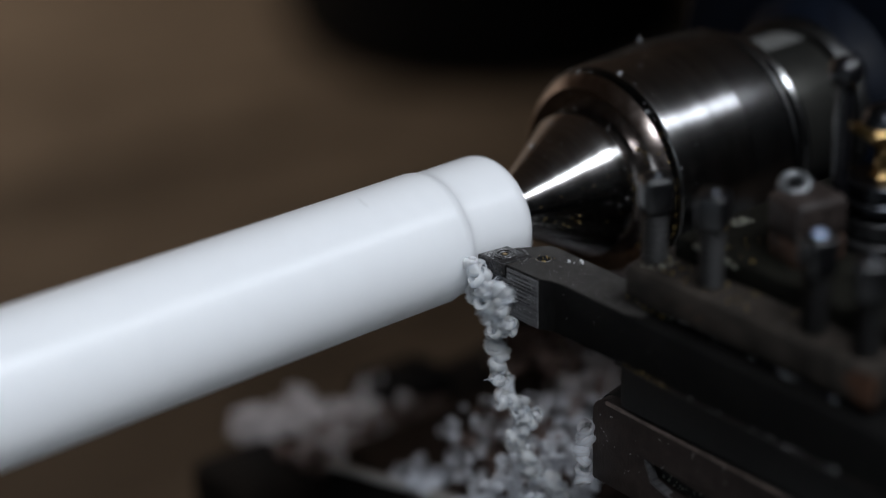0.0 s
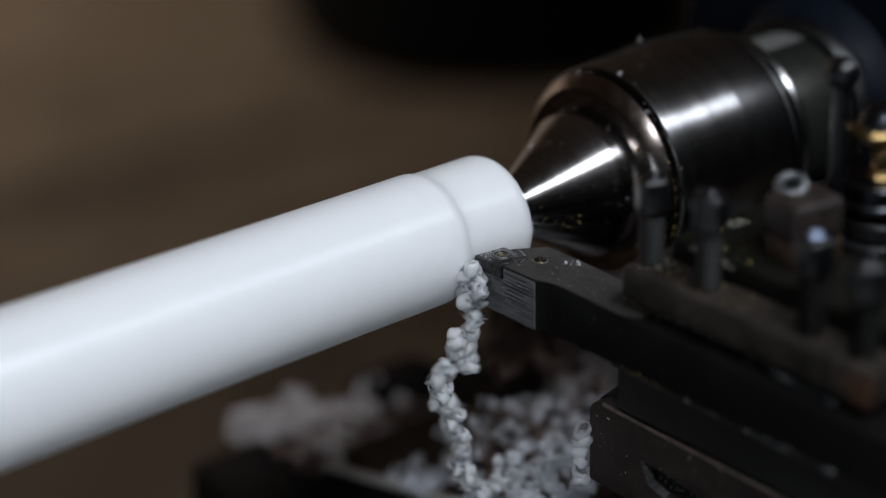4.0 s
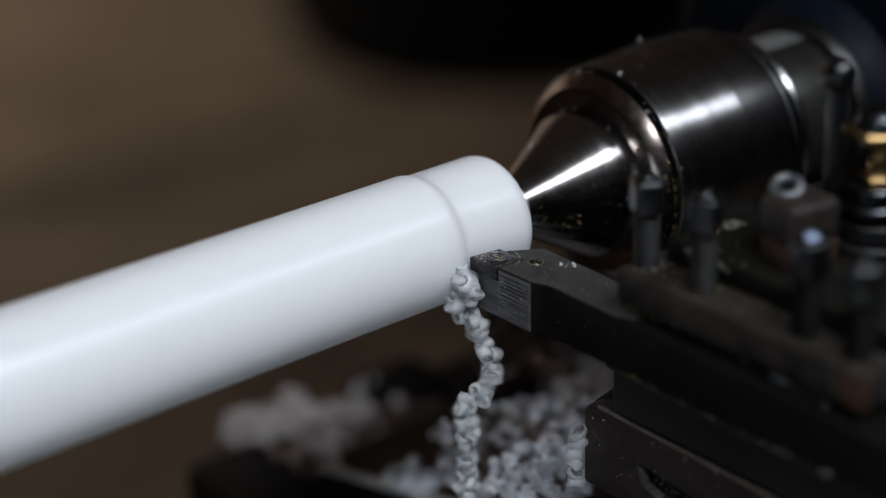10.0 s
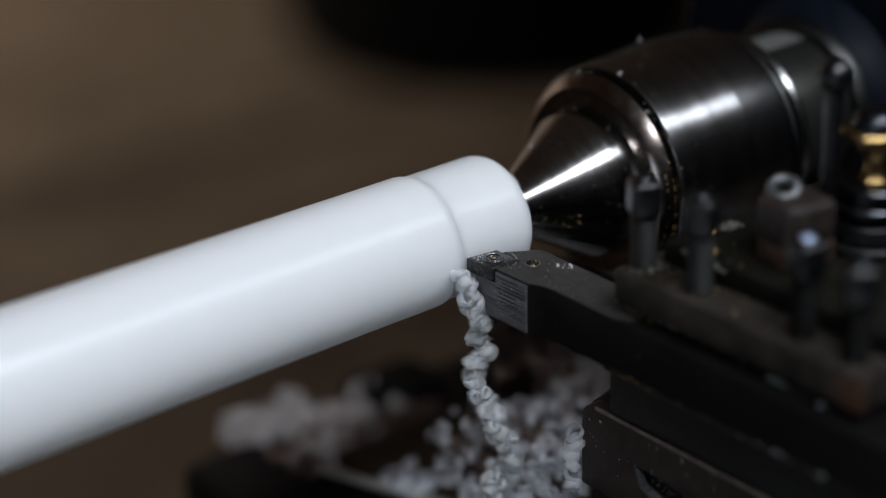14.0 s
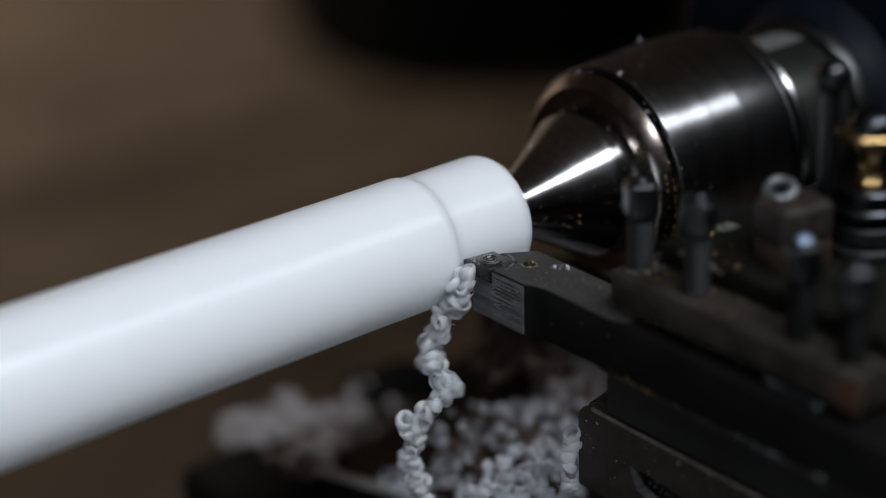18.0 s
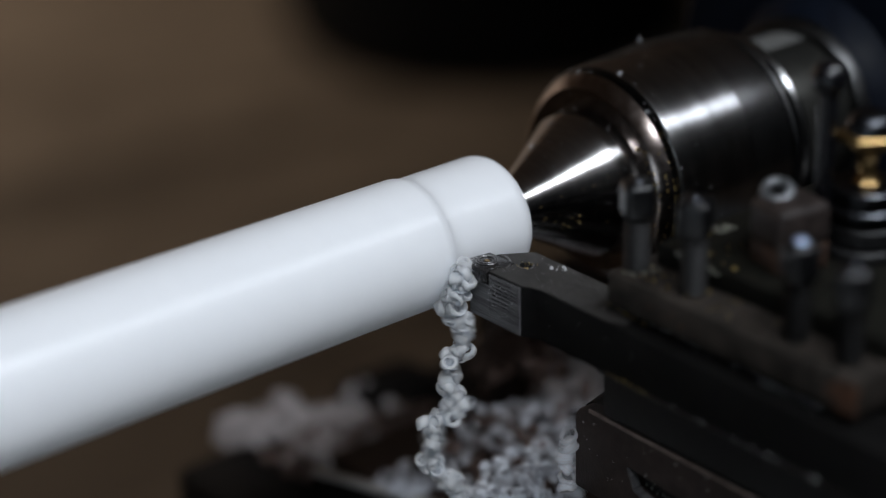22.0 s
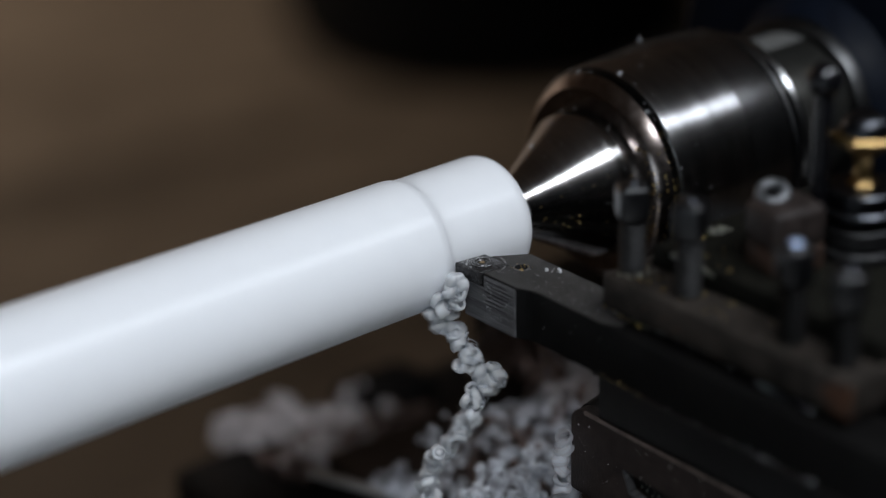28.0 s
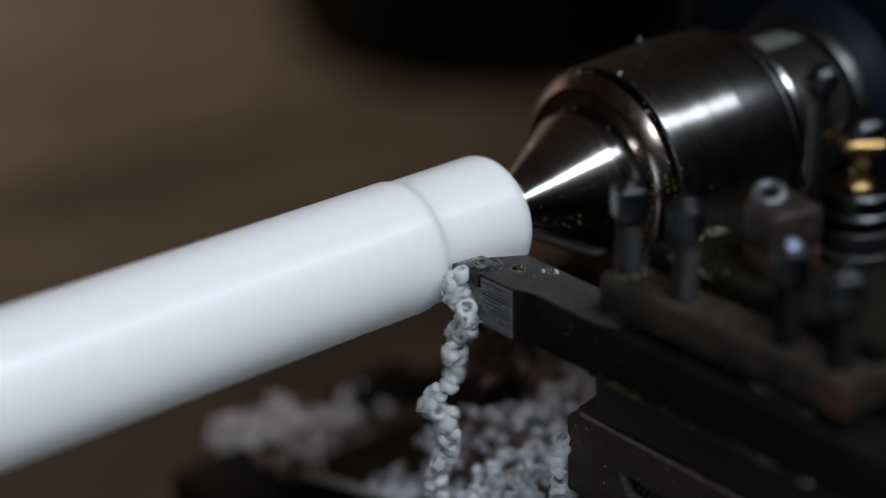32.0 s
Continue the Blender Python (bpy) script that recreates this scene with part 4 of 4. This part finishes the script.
def fluff(at, size, seed):
    """A torn wisp of plastic that clings to the steel."""
    rnd = random.Random(seed)
    bm = bmesh.new()
    for k in range(5):
        one = helix(bmesh.new(), rnd, size * rnd.uniform(0.3, 0.8), rnd.uniform(0.5, 1.2), size * 0.5, size * 0.10, size * 0.05, 12)
        merge(bm, one, Matrix.Translation([rnd.uniform(-0.5, 0.5) * size for _ in range(3)]))
    tagged(mesh_object("plastic_wisp", bm, DUST), "torn wisp of white plastic stuck to the live centre", "swarf", group="wisps on the live centre").matrix_world = Matrix.Translation(at)


for seed, x, a, r, size in ((1, 0.0680, 66, 0.0234, 0.0005), (2, 0.0502, 99, 0.0221, 0.0006), (3, 0.0335, 68, 0.0099, 0.0005), (4, 0.0458, 70, 0.0176, 0.0004), (5, 0.0478, 74, 0.0211, 0.0004), (6, 0.0487, 126, 0.0207, 0.0005)):
    fluff((x, r * math.cos(radians(a)), r * math.sin(radians(a))), size, seed)


# ---- what moves ----
hang(0, (-0.1, -0.2), (0.4, -3.1), (1.2, -4.8), (-0.9, -7.5), (2.1, -8.2), (4.4, -6.6), (3.9, -10), (2.1, -12.2), (5.9, -13.5), (2.7, -16.3), (3.4, -20.4), (3.7, -24.5), (5.7, -29.4), (9.3, -33.1), (6.1, -36.6), (7.7, -40.9), (9.8, -45.3), (14.1, -48.6), (15.1, -52.4))
hang(1, (-0.6, 0.2), (1.1, -1.9), (0.3, -4.7), (1.3, -7.6), (1.6, -11), (0.9, -13.3), (3.4, -13.9), (-1.2, -14.9), (-0.3, -17.3), (-2.4, -19.9), (0.2, -22), (-0.9, -26.1), (0.2, -30.3), (0.5, -33.3), (4.2, -35.9), (6.8, -41.5), (3.5, -45.1), (6.2, -48.2), (10.4, -51.5))
hang(2, (0, -0.1), (1.2, -3), (0.4, -6.3), (0.3, -10.9), (2.6, -12.1), (5.7, -12.2), (6.1, -15.7), (8.7, -16.4), (5.1, -19.2), (8.7, -21.4), (6, -23.9), (6, -26.8), (3.9, -30.4), (3.3, -32.7), (4.5, -37.6), (3.7, -42.5), (1, -46.8), (5.8, -47.5), (9.5, -50.8))
hang(3, (-1.7, -0.6), (0.3, -4.6), (-2.8, -7.3), (0.2, -9.7), (1.1, -13.2), (0.5, -18.4), (-1.5, -16), (-5.1, -14.1), (-4.1, -18.8), (-7.8, -18.7), (-6.3, -22.2), (-5.9, -25.8), (-4.9, -29.4), (-4.1, -32.4), (-3.5, -36.1), (-2, -40.4), (2.2, -45.5), (2.6, -51.1))
hang(6, (-0.5, -1), (0.7, -3.8), (2, -6.1), (1.1, -9), (-0.9, -9.5), (-4, -10.5), (-3.6, -14), (-2.1, -17.5), (-4.3, -20.9), (-1.2, -21.6), (0.3, -26.4), (-4.5, -28.6), (-8.1, -27.3), (-7.7, -31.5), (-10.4, -33.2), (-7.3, -36.4), (-6.8, -40), (-5.9, -43.7), (-5.2, -50.6))
hang(7, (-0.1, -0.4), (0.2, -3.8), (-1.7, -6.5), (0, -9.4), (-0.9, -13.4), (-0.4, -16.3), (1.6, -18.7), (0.6, -21), (-1.6, -23.3), (1, -25.2), (-0.1, -27.5), (-4.4, -31.5), (-2.4, -35.8), (-4.6, -40.6), (-8.9, -41.1), (-10, -45.4), (-8.6, -50.4))
hang(8, (-1.3, -0.8), (-0, -4.3), (-2.1, -6.4), (-1.2, -11.6), (-0.2, -15.7), (-2.9, -17.3), (-1.9, -20.3), (-0.9, -23.3), (-3.6, -25.5), (-3.6, -29.1), (-2.2, -32.7), (-4.3, -35.7), (-1.7, -38.2), (-1.3, -43.7), (-5.6, -46.1), (-1.5, -50.6))
hang(9, (-0.3, -0.8), (0.1, -4.2), (-1.5, -7), (1, -10.5), (-1.6, -13.3), (-1.1, -15.6), (-1.7, -19.1), (-1.3, -22.6), (-1.9, -25.5), (0.7, -27.4), (-0.9, -32.1), (-2.1, -37.5), (-3.3, -41.8), (-1.2, -44.3), (-1.8, -50.5))
hang(10, (-1.2, -1.3), (0.3, -5.3), (-1.8, -8), (-0.9, -11.5), (1.1, -15), (3.1, -18), (3.6, -21.5), (2.5, -25.6), (-0.7, -28.5), (-2.3, -30.8), (-0.9, -35.1), (-1.5, -38.7), (-1, -43), (-1.6, -47.3), (-1.2, -50.4))
hang(11, (-1.6, -1.8), (0.9, -4.1), (1.4, -5.8), (0.4, -8), (2.4, -9.8), (1.3, -12.6), (0.2, -15.5), (-1.4, -17.8), (0.6, -21.3), (1.6, -25.5), (-0.1, -30.8), (-3.3, -32.5), (-0.8, -37.4), (-1.9, -42.3), (-2.6, -50.3))
hang(12, (-0.3, 0.5), (0.1, -2.9), (1.9, -5.8), (0.5, -8.9), (-4.7, -9.5), (-2.7, -13.6), (1.4, -14.3), (1.8, -18.4), (3.3, -21.9), (5.4, -25.5), (1.6, -30.8), (-1.1, -34.9), (-0.1, -39.8), (-1.3, -44.7), (-1.4, -50.3))
hang(13, (-0.2, -0.6), (-0.6, -2.8), (-0.8, -5.6), (0.1, -7.9), (1.1, -10.8), (1.1, -13.1), (4.1, -14.3), (6.7, -15), (4.1, -17.2), (0.9, -20.6), (4.5, -21.3), (8.2, -21.4), (9.2, -25.6), (12.3, -28.1), (10.2, -31.6), (4.9, -35), (2.7, -38.6), (3.7, -43.5), (1.4, -50.3))
hang(14, (-0.6, -1.6), (0.3, -5), (1.3, -8.5), (2.3, -11.9), (1.2, -14.8), (3.2, -17.1), (2.6, -20), (0.5, -22.9), (1.5, -26.5), (4.5, -31.9), (5.5, -36.8), (8.6, -39.9), (5.9, -44.8), (3.2, -50.3))
hang(17, (-0.6, -0.3), (-0.2, -3.1), (-0.8, -5.9), (-0.3, -9.4), (-3.4, -10.4), (-1.4, -13.3), (-2, -16.8), (-0.6, -20.3), (-1.6, -22), (-2.2, -25), (-2.8, -28.5), (-2.9, -31.5), (-2.5, -34.5), (2.3, -34.7), (0.6, -38.8), (2.7, -43.2), (5.8, -45.8), (6.3, -50.1))
hang(18, (-0.2, -0.8), (-0.6, -4.7), (-0.7, -8.1), (-3.3, -10.3), (-4.4, -13.2), (-5, -16), (-7.1, -18.9), (-4.1, -23.6), (-1.6, -24.9), (-6.4, -28.9), (-9.6, -31.2), (-11.2, -34.1), (-9.7, -36.6), (-11.9, -39.6), (-9.4, -42.7), (-9, -46.4), (-8.6, -50.2))
hang(19, (0.6, -1.4), (-0.9, -4.1), (1, -7.6), (-0.6, -10.4), (0.9, -13.3), (1.9, -16.8), (1.8, -20.3), (1.7, -24.4), (1.1, -28.5), (-2.1, -33.2), (-6.3, -33.6), (-10.1, -35.3), (-10.7, -38.9), (-11.9, -42.6), (-12, -46.3), (-8.4, -49.5))
hang(20, (-0.3, -2.4), (-0.8, -5.7), (-1.4, -9.7), (1, -14.4), (1, -16.7), (-1.2, -20.1), (-1.3, -24.2), (-2.4, -28.3), (-0.9, -31.3), (-2.5, -34.9), (-6.8, -37.8), (-9.1, -42), (-8.1, -46.3), (-8.8, -50))
hang(21, (-1.1, -0.6), (-1.2, -4), (-0.2, -7.4), (-0.8, -10.8), (-3.4, -13), (-5, -15.3), (-6.1, -17), (-5.2, -21.1), (-4.7, -23.4), (-6.9, -25.7), (-8, -30.4), (-7.6, -34), (-8.2, -37), (-4.1, -39.6), (-2.6, -42.7), (-6.9, -45.7), (-10.2, -48.7))
hang(22, (0.6, -0.1), (0.5, -2.9), (-1.6, -6.2), (-2.1, -9), (-0.2, -11.9), (1.3, -14.8), (-0.8, -17.6), (-1.9, -21.1), (-2.5, -24.6), (-0.5, -28.2), (-3.2, -30.5), (-6.4, -31.6), (-6, -36.4), (-6.6, -41.3), (-2.5, -45.1), (-0.5, -49.5))
hang(23, (1.2, -1.1), (1.2, -4.5), (-1.5, -7.8), (-4.1, -10), (-6.2, -12.8), (-4.8, -16.9), (-7.9, -19.7), (-9.1, -23.1), (-5, -26.8), (-8.8, -30.9), (-9, -35.7), (-9.1, -40.5), (-5, -45), (-4.6, -49.3))
hang(24, (0.7, -0.5), (0.3, -3.8), (0.7, -7.8), (0.1, -11.2), (1.1, -14.1), (1, -17), (-0.1, -20.4), (-2.7, -23.9), (-4.9, -27.3), (-2.9, -31), (-6.7, -33.9), (-7.3, -38.1), (-9, -42.3), (-5.5, -48.6))
hang(25, (0.5, -2.1), (0.9, -4.9), (-1.2, -7.1), (-3.2, -8.8), (-2.8, -12.2), (0.8, -12.9), (3.8, -15.3), (0.2, -15.7), (-3, -18.5), (-3, -21.4), (-5.2, -24.9), (-4.8, -29.7), (-3.4, -33.9), (-9.2, -37.3), (-8.9, -42.2), (-5.3, -48.5))
hang(28, (0.4, -1.4), (0.4, -4.2), (-0.7, -6.4), (-2.8, -9.2), (-2.4, -12.6), (0.1, -14.4), (2.1, -17.3), (2.6, -20.8), (7.7, -22.4), (4, -25), (1.9, -29.7), (-0.8, -34.4), (-3.6, -39.1), (-5.3, -43.3), (-6, -48.9))
hang(29, (0.1, -1.3), (-0, -5.8), (-1.1, -9.1), (1.4, -12.1), (4.4, -15), (6.4, -18.6), (6.3, -22.6), (2.6, -26.1), (-1.6, -29.5), (3.5, -32), (5, -36.9), (-0.3, -41), (-1.4, -44), (1.6, -49))
hang(30, (0.2, -1.2), (0.7, -3.5), (1.1, -7.4), (1, -11.4), (3, -14.9), (4.5, -18.4), (3.9, -23.1), (5.3, -26.7), (7.9, -27.9), (10, -31.6), (11.5, -34), (9.4, -38.8), (9.3, -43.7), (10.3, -49.2))
hang(31, (0.6, -2.3), (0.3, -6.2), (-0.3, -9), (1.1, -12.5), (1.6, -16), (2.5, -19.5), (0.9, -23.5), (1.9, -27.1), (4.4, -30.1), (4.9, -33.7), (5.8, -37.4), (7.9, -40.5), (8.4, -44.8), (8.3, -49.1))
hang(32, (0.5, -0.6), (-0.1, -4.5), (1.7, -5.6), (2.9, -9.6), (2.8, -13.1), (-0.3, -15.8), (0.1, -21.1), (-1.6, -23.9), (-4.8, -27.4), (-1.7, -30.4), (-1.3, -34.1), (-1.4, -37.1), (-3.5, -38.8), (-2.6, -42.5), (-4.3, -48))


def along(points, count):
    """Evenly spaced places along a line of points."""
    p = [Vector(q) for q in points]
    run = [0.0]
    for a, b in zip(p, p[1:]):
        run.append(run[-1] + (b - a).length)
    out = []
    for k in range(count):
        s, i = run[-1] * k / (count - 1), 0
        while i < len(p) - 2 and run[i + 1] < s:
            i += 1
        out.append(p[i].lerp(p[i + 1], (s - run[i]) / max(1e-9, run[i + 1] - run[i])))
    return out


def motions():
    def slid(t):
        return Matrix.Translation((-FEED * (t - T_REF), 0, 0))

    rows = [(0, slid(0)), (SECONDS, slid(SECONDS))]
    for ob in CARRIED:
        walk(ob, rows)
    walk(SKIN, rows)
    spin = [(k / 10, pose(0, 0, 0, 360 * TURNS * k / 10)) for k in range(321)]
    walk(ROD, spin)
    walk(CONE, spin)
    # the strand swings and twists from shape to shape
    across, away = Vector((0.78186, -0.62345, 0)), Vector((0.62345, 0.78186, 0))
    lines = [(t, along(points, CURLS)) for t, points in SHAPES]
    rnd = random.Random(77)
    for a, b, t in ((3, 6, 4.0), (3, 6, 5.0), (14, 17, 15.0), (14, 17, 16.0), (25, 28, 26.0), (25, 28, 27.0)):
        p, q = (next(l for s, l in lines if s == x) for x in (a, b))
        f, ph = (t - a) / (b - a), rnd.uniform(0, 6)
        mid = [u.lerp(v, f) + Vector((1.3 * math.sin(ph + k * 0.5) * min(1, k / 8), 0)) for k, (u, v) in enumerate(zip(p, q))]
        lines.append((t, mid))
    lines.sort(key=lambda r: r[0])
    for k, ob in enumerate(STRAND):
        turn = Euler([rnd.uniform(0, 6.28) for _ in range(3)]).to_matrix().to_4x4()
        deep, lag, wind = rnd.uniform(-0.0008, 0.0008), rnd.uniform(-0.3, 0.3), rnd.uniform(200, 420)
        aside, loose = rnd.uniform(-0.7, 0.7) * min(1.0, k / 3), min(1.0, k / 9) * (1 - 0.55 * k / (CURLS - 1))
        rows = []
        for step in range(10 * int(SECONDS) + 1):
            t = step / 10
            i = next(n for n in range(len(lines) - 1) if t <= lines[n + 1][0])
            (t0, p), (t1, q) = lines[i], lines[i + 1]
            f = (t - t0) / (t1 - t0)
            u, w = p[k].lerp(q[k], f * f * (3 - 2 * f))
            beat = math.sin(2 * math.pi * t) * math.cos(0.21 * k + 0.7 * t) + 1.8 * math.sin(6 * math.pi * t) * math.sin(0.45 * k - 0.4 * t)
            u += 2.2 * loose * beat + aside
            w += 0.8 * loose * math.sin(4 * math.pi * t + 0.0) * math.cos(0.3 * k)
            w -= 1.8 * max(0.0, 1 - k / 5)
            at = slid(t) @ Vector((0.0040, -0.0122, -0.0005)) + across * (u * 0.001) + away * (deep + 0.0012 * loose * math.sin(2 * math.pi * t + k * 0.2)) + Vector((0, 0, w * 0.001))
            near = 0.0025 + 0.0013 * max(0.0, u) * max(0.0, min(1.0, (16 + w) / 4))
            at += (Vector(EYE) - at).normalized() * near
            rows.append((t, Matrix.Translation(at) @ Matrix.Rotation(radians(wind) * t + lag, 4, "Z") @ turn))
        walk(ob, rows)


motions()
